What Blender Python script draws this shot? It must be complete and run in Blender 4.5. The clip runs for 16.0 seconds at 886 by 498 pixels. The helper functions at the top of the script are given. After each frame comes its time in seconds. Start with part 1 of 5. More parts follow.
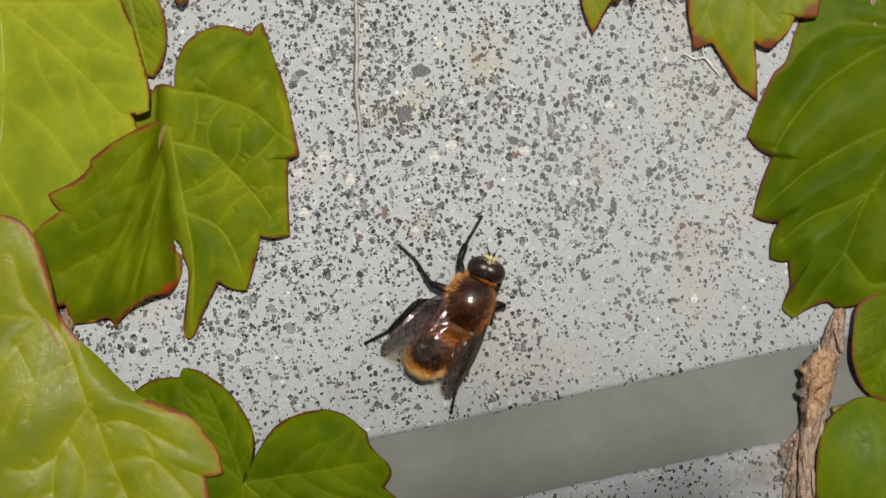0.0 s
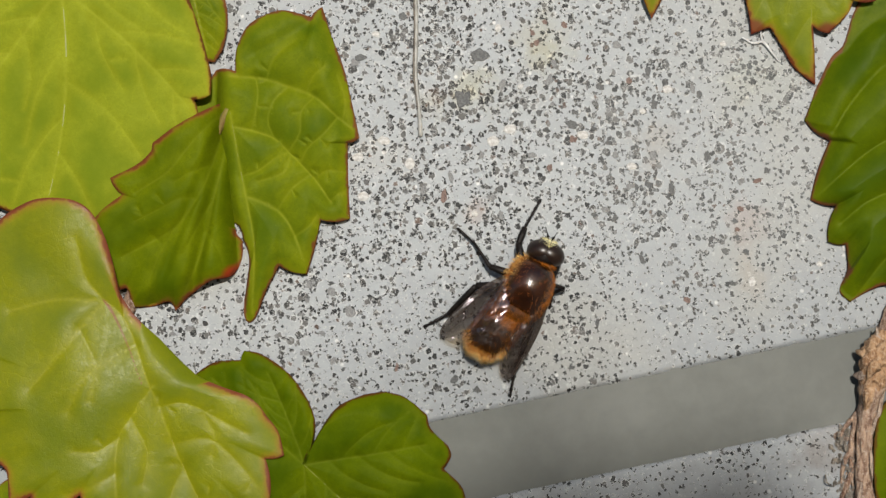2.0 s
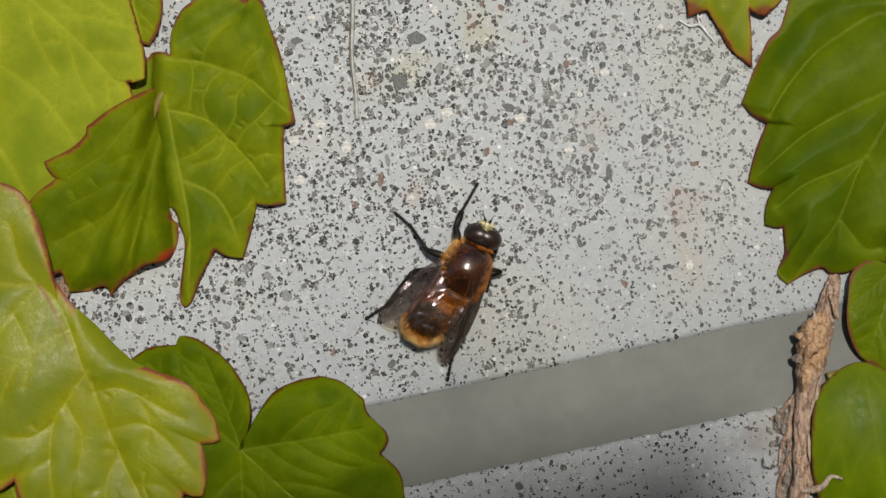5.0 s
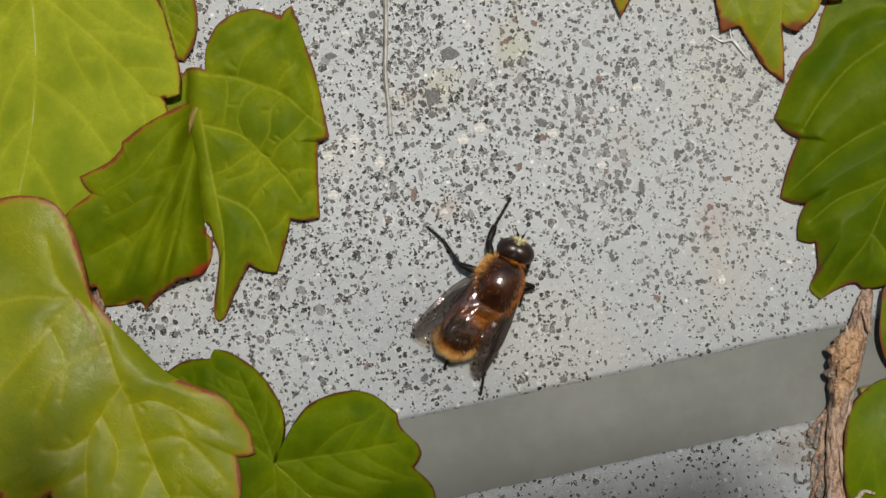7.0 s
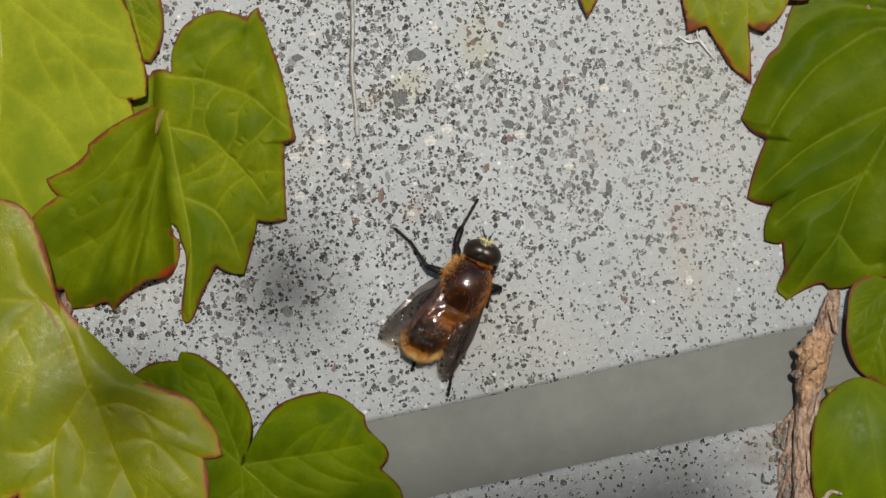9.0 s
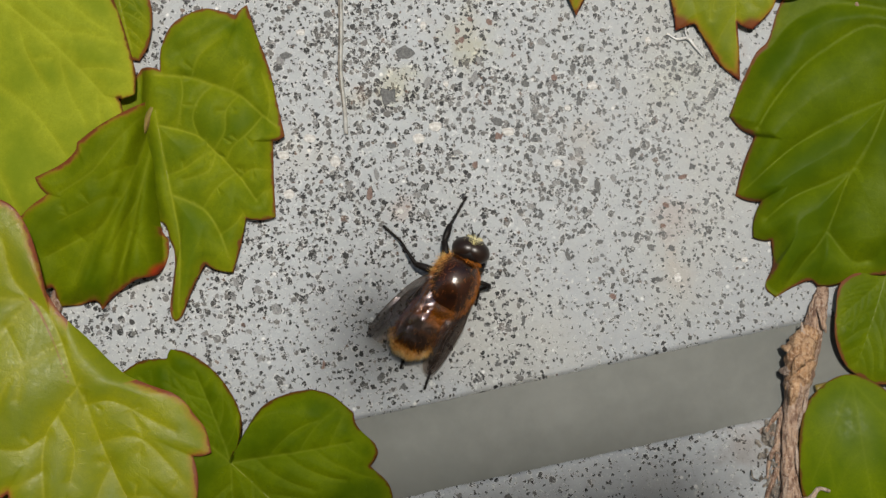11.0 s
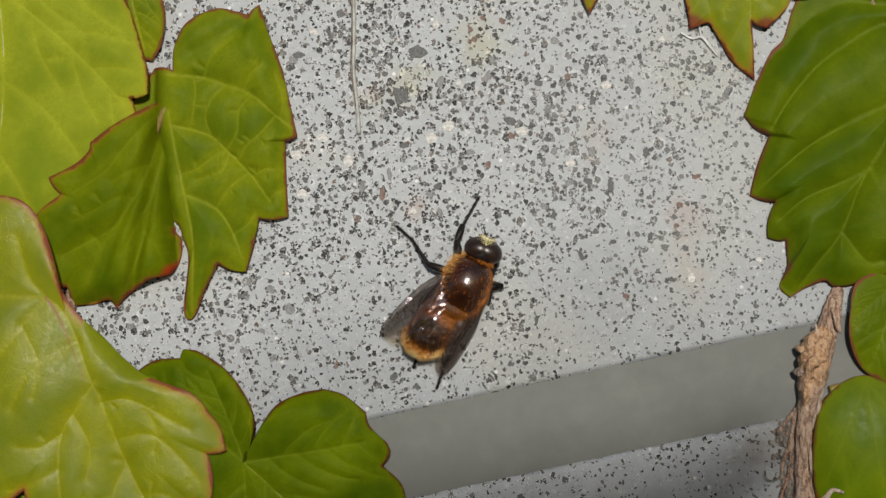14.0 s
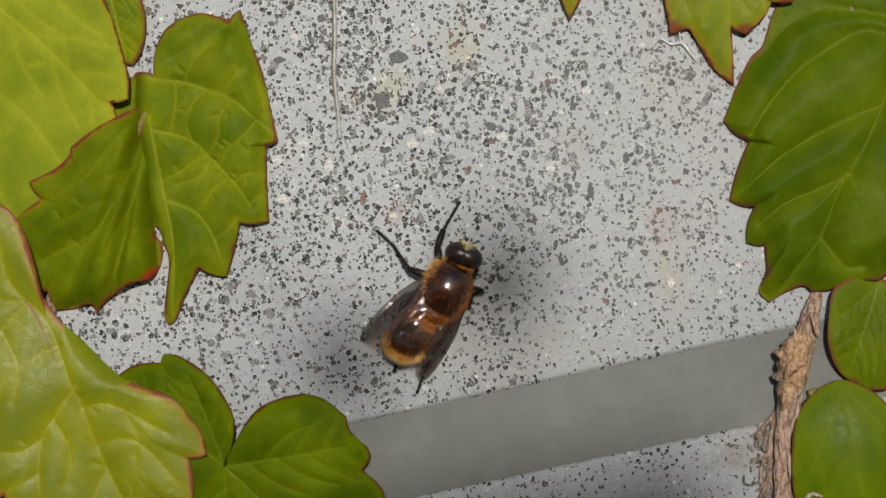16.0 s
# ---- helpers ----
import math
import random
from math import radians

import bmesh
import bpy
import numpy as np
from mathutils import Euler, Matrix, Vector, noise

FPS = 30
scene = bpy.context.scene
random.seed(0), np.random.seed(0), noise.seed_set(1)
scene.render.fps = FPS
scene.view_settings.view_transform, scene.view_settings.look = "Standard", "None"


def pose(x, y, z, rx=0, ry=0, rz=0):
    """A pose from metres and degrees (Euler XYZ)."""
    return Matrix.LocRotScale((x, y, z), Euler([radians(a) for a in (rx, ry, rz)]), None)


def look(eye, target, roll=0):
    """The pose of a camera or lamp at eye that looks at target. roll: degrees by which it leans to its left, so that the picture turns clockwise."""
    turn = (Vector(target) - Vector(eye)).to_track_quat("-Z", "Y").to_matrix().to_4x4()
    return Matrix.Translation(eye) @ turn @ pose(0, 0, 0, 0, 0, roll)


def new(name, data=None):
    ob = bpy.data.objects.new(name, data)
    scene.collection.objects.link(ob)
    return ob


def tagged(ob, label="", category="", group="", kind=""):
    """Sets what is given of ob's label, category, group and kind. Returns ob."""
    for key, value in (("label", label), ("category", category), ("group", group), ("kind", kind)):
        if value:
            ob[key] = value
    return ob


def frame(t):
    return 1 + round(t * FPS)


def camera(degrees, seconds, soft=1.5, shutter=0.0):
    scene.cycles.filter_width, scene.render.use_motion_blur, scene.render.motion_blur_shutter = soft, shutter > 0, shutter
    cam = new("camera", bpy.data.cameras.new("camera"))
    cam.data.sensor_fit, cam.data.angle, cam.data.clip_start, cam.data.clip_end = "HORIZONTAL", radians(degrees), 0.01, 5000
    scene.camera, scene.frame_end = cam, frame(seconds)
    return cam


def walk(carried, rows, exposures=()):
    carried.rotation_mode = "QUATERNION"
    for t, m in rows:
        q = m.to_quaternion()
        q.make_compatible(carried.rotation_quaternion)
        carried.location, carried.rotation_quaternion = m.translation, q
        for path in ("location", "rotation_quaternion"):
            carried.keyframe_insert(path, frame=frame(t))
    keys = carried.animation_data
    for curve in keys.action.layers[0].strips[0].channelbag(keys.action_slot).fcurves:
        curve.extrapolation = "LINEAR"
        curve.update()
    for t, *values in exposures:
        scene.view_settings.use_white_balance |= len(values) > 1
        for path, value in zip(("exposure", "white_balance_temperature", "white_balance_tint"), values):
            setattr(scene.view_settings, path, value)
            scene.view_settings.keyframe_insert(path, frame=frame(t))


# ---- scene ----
cam = camera(24, 16.0)
PATH = [
    (0, pose(-0.00000, -0.21198, 1.20000, 90.000, 12.000, -0.000)),
    (0.1, pose(-0.00025, -0.21203, 1.19934, 90.163, 12.001, -0.122)),
    (0.2, pose(-0.00049, -0.21208, 1.19867, 90.094, 12.001, -0.281)),
    (0.3, pose(-0.00074, -0.21212, 1.19801, 89.813, 12.002, -0.391)),
    (0.4, pose(-0.00098, -0.21217, 1.19734, 89.391, 12.002, -0.484)),
    (0.5, pose(-0.00123, -0.21222, 1.19668, 88.769, 12.003, -0.461)),
    (0.6, pose(-0.00178, -0.21225, 1.19660, 88.307, 12.017, -0.570)),
    (0.7, pose(-0.00233, -0.21228, 1.19652, 88.132, 12.031, -0.581)),
    (0.8, pose(-0.00287, -0.21230, 1.19645, 88.271, 12.046, -0.536)),
    (0.9, pose(-0.00342, -0.21233, 1.19637, 88.455, 12.060, -0.427)),
    (1, pose(-0.00397, -0.21236, 1.19629, 88.847, 12.074, -0.327)),
    (1.1, pose(-0.00422, -0.21253, 1.19685, 89.056, 12.083, -0.182)),
    (1.2, pose(-0.00448, -0.21271, 1.19740, 89.299, 12.092, 0.028)),
    (1.3, pose(-0.00473, -0.21288, 1.19796, 89.430, 12.100, 0.156)),
    (1.4, pose(-0.00499, -0.21306, 1.19851, 89.486, 12.109, 0.300)),
    (1.5, pose(-0.00524, -0.21323, 1.19907, 89.473, 12.118, 0.332)),
    (1.6, pose(-0.00507, -0.21321, 1.19915, 89.557, 12.099, 0.517)),
    (1.7, pose(-0.00490, -0.21319, 1.19924, 89.698, 12.079, 0.573)),
    (1.8, pose(-0.00474, -0.21317, 1.19932, 89.843, 12.060, 0.579)),
    (1.9, pose(-0.00457, -0.21315, 1.19941, 89.938, 12.040, 0.570)),
    (2, pose(-0.00440, -0.21313, 1.19949, 90.034, 12.021, 0.501)),
    (2.2, pose(-0.00398, -0.21300, 1.19962, 90.190, 12.056, 0.487)),
    (2.5, pose(-0.00336, -0.21281, 1.19981, 90.134, 12.109, 0.301)),
    (2.8, pose(-0.00335, -0.21256, 1.19977, 89.829, 12.072, -0.151)),
    (3, pose(-0.00335, -0.21239, 1.19974, 89.641, 12.048, -0.605)),
    (3.2, pose(-0.00305, -0.21236, 1.19970, 89.517, 12.055, -0.831)),
    (3.5, pose(-0.00259, -0.21231, 1.19963, 89.462, 12.066, -0.904)),
    (3.8, pose(-0.00273, -0.21236, 1.19899, 89.613, 12.077, -0.951)),
    (4, pose(-0.00283, -0.21239, 1.19856, 89.664, 12.085, -0.868)),
    (4.2, pose(-0.00280, -0.21237, 1.19839, 89.676, 12.098, -0.720)),
    (6.3, pose(-0.00245, -0.21215, 1.19662, 90.044, 12.234, -0.629)),
    (6.5, pose(-0.00272, -0.21255, 1.19655, 90.371, 12.336, -0.378)),
    (6.8, pose(-0.00271, -0.21288, 1.19737, 90.344, 12.197, 0.050)),
    (7, pose(-0.00271, -0.21310, 1.19792, 90.245, 12.104, 0.206)),
    (7.2, pose(-0.00221, -0.21287, 1.19874, 89.962, 12.085, 0.362)),
    (7.5, pose(-0.00146, -0.21253, 1.19996, 89.589, 12.057, 0.267)),
    (7.8, pose(-0.00100, -0.21281, 1.20007, 89.688, 12.163, 0.142)),
    (8, pose(-0.00069, -0.21300, 1.20014, 89.848, 12.233, 0.180)),
    (8.2, pose(-0.00078, -0.21288, 1.20015, 89.884, 12.214, 0.181)),
    (8.5, pose(-0.00091, -0.21269, 1.20016, 89.729, 12.186, 0.005)),
    (8.8, pose(-0.00017, -0.21292, 1.19941, 89.704, 12.217, 0.011)),
    (9, pose(0.00032, -0.21307, 1.19891, 89.817, 12.238, 0.042)),
    (9.2, pose(0.00054, -0.21309, 1.19897, 89.839, 12.244, 0.014)),
    (11.3, pose(0.00284, -0.21330, 1.19962, 89.430, 12.313, 0.284)),
    (11.5, pose(0.00306, -0.21332, 1.19968, 89.365, 12.319, 0.199)),
    (11.8, pose(0.00353, -0.21359, 1.19966, 89.338, 12.224, 0.312)),
    (12, pose(0.00385, -0.21377, 1.19965, 89.450, 12.161, 0.516)),
    (12.2, pose(0.00377, -0.21374, 1.19961, 89.557, 12.206, 0.668)),
    (12.5, pose(0.00364, -0.21369, 1.19954, 90.056, 12.273, 0.953)),
    (12.8, pose(0.00370, -0.21362, 1.19995, 90.315, 12.194, 1.416)),
    (13, pose(0.00374, -0.21357, 1.20023, 90.554, 12.142, 1.628)),
    (13.2, pose(0.00428, -0.21341, 1.20089, 90.359, 12.165, 1.795)),
    (13.5, pose(0.00510, -0.21317, 1.20189, 89.790, 12.200, 1.733)),
    (13.8, pose(0.00588, -0.21300, 1.20195, 89.248, 12.255, 1.571)),
    (14, pose(0.00640, -0.21289, 1.20199, 88.907, 12.292, 1.541)),
    (14.2, pose(0.00640, -0.21316, 1.20176, 88.813, 12.277, 1.474)),
    (14.5, pose(0.00640, -0.21356, 1.20142, 88.923, 12.254, 1.620)),
    (14.8, pose(0.00588, -0.21328, 1.20195, 88.803, 12.336, 1.655)),
    (15, pose(0.00553, -0.21310, 1.20231, 88.793, 12.391, 1.460)),
    (15.2, pose(0.00568, -0.21334, 1.20237, 88.777, 12.347, 1.207)),
    (15.5, pose(0.00590, -0.21369, 1.20247, 88.739, 12.281, 0.969)),
    (15.8, pose(0.00572, -0.21350, 1.20267, 88.658, 12.243, 0.900)),
    (16, pose(0.00560, -0.21337, 1.20281, 88.700, 12.218, 0.728)),
]
walk(cam, PATH, exposures=[(0.0, 0.05), (0.7, 0.0), (1.6, 0.13), (2.2, 0.10), (3.0, 0.01), (4.0, 0.0), (7.0, -0.02), (12.5, -0.02), (16.0, -0.06)])

# Everything small is laid out in millimetres on the wall: a to the right, b up, c out of the wall,
# turned by the lean of the plants against the joint.
MM = 0.001
SPOT = pose(0, 0, 1.2, 90, 0, 0) @ pose(0, 0, 0, 0, 0, -12)

# ---- light ----
SUN_WAY = Vector((0.125, -1.0, 0.248)).normalized()      # towards the sun
world = bpy.data.worlds.new("sky")
scene.world = world
world.use_nodes = True
sky = world.node_tree.nodes.new("ShaderNodeTexSky")
sky.sky_type = "NISHITA"
sky.sun_disc = False
sky.sun_elevation = math.asin(SUN_WAY.z)
sky.sun_rotation = math.atan2(SUN_WAY.x, SUN_WAY.y)
back = world.node_tree.nodes["Background"]
back.inputs["Strength"].default_value = 0.085
world.node_tree.links.new(sky.outputs["Color"], back.inputs["Color"])
sun_data = bpy.data.lights.new("sun", "SUN")
sun_data.energy = 3.3
sun_data.angle = radians(0.53)
sun_data.color = (1.0, 0.963, 0.895)
sun = new("sun", sun_data)
sun.matrix_world = look(SUN_WAY * 5 + Vector((0, 0, 1.2)), (0, 0, 1.2))


# ---- materials ----
class Nodes:
    """Short hand for a node material."""

    def __init__(self, name):
        self.mat = bpy.data.materials.new(name)
        self.mat.use_nodes = True
        self.tree = self.mat.node_tree
        self.bsdf = self.tree.nodes["Principled BSDF"]
        self.out = self.tree.nodes["Material Output"]

    def add(self, kind, values=(), **props):
        n = self.tree.nodes.new("ShaderNode" + kind)
        if "operation" in props:
            n.operation = props["operation"]
        if "feature" in props:
            n.feature = props["feature"]
        if "interpolation_type" in props:
            n.interpolation_type = props["interpolation_type"]
        if "data_type" in props:
            n.data_type, n.blend_type = props["data_type"], props["blend_type"]
        if "attribute_name" in props:
            n.attribute_name = props["attribute_name"]
        for key, value in dict(values).items():
            if isinstance(value, bpy.types.NodeSocket):
                self.tree.links.new(value, n.inputs[key])
            else:
                n.inputs[key].default_value = value
        return n

    def math(self, op, a, b=0.0, c=0.0):
        return self.add("Math", {0: a, 1: b, 2: c}, operation=op).outputs[0]

    def step(self, x, lo, hi, a=0.0, b=1.0):
        return self.add("MapRange", {0: x, 1: lo, 2: hi, 3: a, 4: b}, interpolation_type="SMOOTHSTEP").outputs[0]

    def mix(self, f, a, b, blend="MIX"):
        n = self.add("Mix", {0: f, 6: a, 7: b}, data_type="RGBA", blend_type=blend)
        return n.outputs[2]

    def place(self, scale=1000.0):
        """Object space in millimetres."""
        t = self.add("TexCoord")
        return self.add("Mapping", {"Vector": t.outputs["Object"], "Scale": (scale,) * 3}).outputs[0]

    def noise(self, vec, scale, detail=4.0, rough=0.55):
        return self.add("TexNoise", {"Vector": vec, "Scale": scale, "Detail": detail, "Roughness": rough})

    def attr(self, name):
        return self.add("Attribute", attribute_name=name).outputs["Fac"]

    def to(self, key, value):
        if isinstance(value, bpy.types.NodeSocket):
            self.tree.links.new(value, self.bsdf.inputs[key])
        else:
            self.bsdf.inputs[key].default_value = value

    def bump(self, height, distance, strength=1.0):
        b = self.add("Bump", {"Height": height, "Distance": distance, "Strength": strength})
        self.to("Normal", b.outputs[0])


def rgb(r, g, b):
    return (r, g, b, 1.0)


def make_stone():
    m = Nodes("cast_stone")
    p = m.place()
    wob = m.noise(p, 2.6, 3.0, 0.65)
    off = m.add("VectorMath", {0: wob.outputs["Color"], 1: (0.5, 0.5, 0.5)}, operation="SUBTRACT").outputs[0]
    warp = m.add("VectorMath", {0: off, 1: (0.80, 0.80, 0.80)}, operation="MULTIPLY").outputs[0]
    q = m.add("VectorMath", {0: p, 1: warp}, operation="ADD").outputs[0]
    big = m.noise(p, 0.05, 3.0)
    mid = m.noise(p, 0.35, 4.0)
    fine = m.noise(p, 5.0, 3.0, 0.7)
    axes = m.add("SeparateXYZ", {0: p})
    crowd = m.step(m.noise(p, 0.12, 3.0, 0.6).outputs[0], 0.35, 0.65, -0.12, 0.08)
    crowd = m.math("ADD", crowd, m.step(axes.outputs[2], 1180.0, 1208.0, -0.13, 0.04))
    crowd = m.math("ADD", crowd, m.step(axes.outputs[0], 4.0, 32.0, 0.0, -0.07))
    col = m.mix(m.step(mid.outputs[0], 0.3, 0.7), rgb(0.325, 0.343, 0.356), rgb(0.398, 0.417, 0.430))
    col = m.mix(m.step(big.outputs[0], 0.50, 0.70, 0, 0.40), col, rgb(0.36, 0.345, 0.29))
    col = m.mix(m.step(fine.outputs[0], 0.55, 0.72, 0, 0.30), col, rgb(0.50, 0.50, 0.49))
    height = m.math("MULTIPLY", fine.outputs[0], 0.25)
    # loose grey stringers between the grains
    string = m.noise(q, 1.25, 2.0, 0.55)
    ridge = m.math("ABSOLUTE", m.math("SUBTRACT", string.outputs[0], 0.5))
    spots = m.step(m.noise(p, 1.9, 2.0, 0.5).outputs[0], 0.53, 0.62)
    thread = m.math("MULTIPLY", m.step(ridge, 0.004, 0.022, 1.0, 0.0), spots)
    col = m.mix(m.math("MULTIPLY", thread, 0.55), col, rgb(0.13, 0.13, 0.125))
    for scale, size, keep, seed, dark in ((0.6, 0.38, 0.80, 3.1, 0.0), (0.95, 0.42, 0.66, 7.7, 0.1), (1.45, 0.46, 0.50, 12.3, 0.3), (1.9, 0.50, 0.52, 21.9, 0.4), (1.25, 0.44, 0.60, 33.3, 0.3), (2.7, 0.50, 0.54, 41.7, -0.9)):
        sq = m.add("VectorMath", {0: q, 1: (seed, seed * 2, seed * 3)}, operation="ADD").outputs[0]
        v = m.add("TexVoronoi", {"Vector": sq, "Scale": scale, "Randomness": 1.0}, feature="F1")
        part_of = m.add("SeparateColor", {0: v.outputs["Color"]})
        grow = m.step(m.math("ADD", part_of.outputs[0], crowd if dark >= 0 else m.math("MULTIPLY", crowd, 0.4)), keep, 1.0, 0.0, 1.0)
        edge = m.math("SUBTRACT", m.math("MULTIPLY", m.math("SQRT", grow), size), v.outputs["Distance"])
        mask = m.step(edge, -0.01, 0.03)
        mask = m.math("MULTIPLY", mask, m.step(part_of.outputs[1], 0.0, 0.30, 0.78, 1.0))
        tone = m.mix(m.step(part_of.outputs[2], dark, 1.0) if dark >= 0 else m.step(part_of.outputs[2], 0.0, 3.0), rgb(0.004, 0.0045, 0.005), rgb(0.128, 0.123, 0.116))
        warm = m.step(part_of.outputs[1], 0.965, 0.985, 0, 0.5)
        tone = m.mix(warm, tone, rgb(0.20, 0.12, 0.085))
        # a brighter rim painted round each grain, like the lit lip of a pit
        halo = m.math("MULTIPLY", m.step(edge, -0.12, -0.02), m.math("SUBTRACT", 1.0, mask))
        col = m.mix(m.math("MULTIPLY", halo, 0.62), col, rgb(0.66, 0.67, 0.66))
        col = m.mix(mask, col, tone)
        height = m.math("SUBTRACT", height, m.math("MULTIPLY", mask, 0.5))
    glint = m.add("TexVoronoi", {"Vector": p, "Scale": 0.8}, feature="F1")
    gpart = m.add("SeparateColor", {0: glint.outputs["Color"]})
    white = m.math("MULTIPLY", m.step(gpart.outputs[0], 0.86, 0.90), m.step(glint.outputs["Distance"], 0.08, 0.22, 1.0, 0.0))
    col = m.mix(m.math("MULTIPLY", white, 0.8), col, rgb(0.74, 0.74, 0.72))
    stain = m.noise(p, 0.11, 5.0, 0.7)
    col = m.mix(m.step(stain.outputs[0], 0.60, 0.72, 0, 0.25), col, rgb(0.33, 0.22, 0.16))
    # rust, algae and lime stains: x, z, radius in millimetres
    for x, z, r, tint, amount in ((8.4, 1218.6, 3.4, (0.385, 0.35, 0.24), 0.6),
                                  (0.5, 1214.9, 2.6, (0.38, 0.34, 0.18), 0.55),
                                  (9.0, 1216.6, 2.2, (0.36, 0.34, 0.22), 0.5),
                                  (24.6, 1195.9, 3.0, (0.36, 0.24, 0.19), 0.5),
                                  (17.6, 1205.7, 2.6, (0.34, 0.28, 0.22), 0.5),
                                  (23.7, 1190.3, 2.2, (0.4, 0.33, 0.27), 0.5),
                                  (-4.1, 1214.4, 2.0, (0.36, 0.33, 0.22), 0.4),
                                  (-2.4, 1202.6, 1.6, (0.38, 0.28, 0.23), 0.6),
                                  (29.0, 1209.7, 4.5, (0.38, 0.37, 0.28), 0.45),
                                  (-10.8, 1210.5, 3.5, (0.46, 0.43, 0.39), 0.5),
                                  (26.9, 1172.0, 3.5, (0.22, 0.16, 0.12), 0.6)):
        way = m.add("VectorMath", {0: p, 1: (x, 0.0, z)}, operation="DISTANCE").outputs["Value"]
        ragged = m.math("ADD", way, m.math("MULTIPLY", m.math("SUBTRACT", mid.outputs[0], 0.5), 3.0 * r))
        col = m.mix(m.step(ragged, 0.0, r * 1.2, amount * 0.75, 0.0), col, rgb(*[v * 2.6 for v in tint]), "MULTIPLY")
    # shade painted into the stone: darker towards the joint and over the lower panel
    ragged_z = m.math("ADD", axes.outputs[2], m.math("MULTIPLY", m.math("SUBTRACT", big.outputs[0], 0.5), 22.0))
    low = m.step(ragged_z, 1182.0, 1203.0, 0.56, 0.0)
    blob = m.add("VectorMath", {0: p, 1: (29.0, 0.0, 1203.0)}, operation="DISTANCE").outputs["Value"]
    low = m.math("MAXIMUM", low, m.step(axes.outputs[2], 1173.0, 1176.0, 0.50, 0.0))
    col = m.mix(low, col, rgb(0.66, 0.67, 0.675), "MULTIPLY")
    # grain evened towards grey in a round patch under the older plant
    grey_mix = m.step(blob, 5.0, 30.0, 0.26, 0.0)
    grey_mix = m.math("MULTIPLY", grey_mix, m.step(m.noise(p, 0.8, 4.0, 0.6).outputs[0], 0.3, 0.6, 0.6, 1.1))
    col = m.mix(grey_mix, col, rgb(0.305, 0.315, 0.31))
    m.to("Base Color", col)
    m.to("Roughness", m.step(mid.outputs[0], 0.2, 0.8, 0.5, 0.75))
    m.bump(height, 0.00010, 0.8)
    return m.mat


def make_plain(name, a, b, scale, rough=0.6, bump=0.0, spec=0.5):
    m = Nodes(name)
    p = m.place()
    n1 = m.noise(p, scale, 5.0, 0.6)
    n2 = m.noise(p, scale * 9, 3.0, 0.6)
    f = m.math("ADD", m.math("MULTIPLY", n1.outputs[0], 0.7), m.math("MULTIPLY", n2.outputs[0], 0.3))
    m.to("Base Color", m.mix(m.step(f, 0.35, 0.65), rgb(*a), rgb(*b)))
    m.to("Roughness", rough)
    m.to("Specular IOR Level", spec)
    if bump:
        m.bump(n2.outputs[0], bump)
    return m.mat


def make_bark(name="vine_bark", low=(0.15, 0.075, 0.045), high=(0.44, 0.30, 0.21), flake=(0.60, 0.49, 0.40)):
    m = Nodes(name)
    p = m.place()
    st = m.add("Mapping", {"Vector": p, "Scale": (2.2, 0.5, 2.2)}).outputs[0]
    n = m.noise(st, 1.3, 6.0, 0.65)
    n2 = m.noise(p, 3.5, 4.0, 0.7)
    col = m.mix(m.step(n.outputs[0], 0.36, 0.62), rgb(*low), rgb(*high))
    col = m.mix(m.step(n2.outputs[0], 0.48, 0.70, 0, 0.7), col, rgb(*flake))
    m.to("Base Color", col)
    m.to("Roughness", 0.85)
    m.bump(n.outputs[0], 0.0004)
    return m.mat


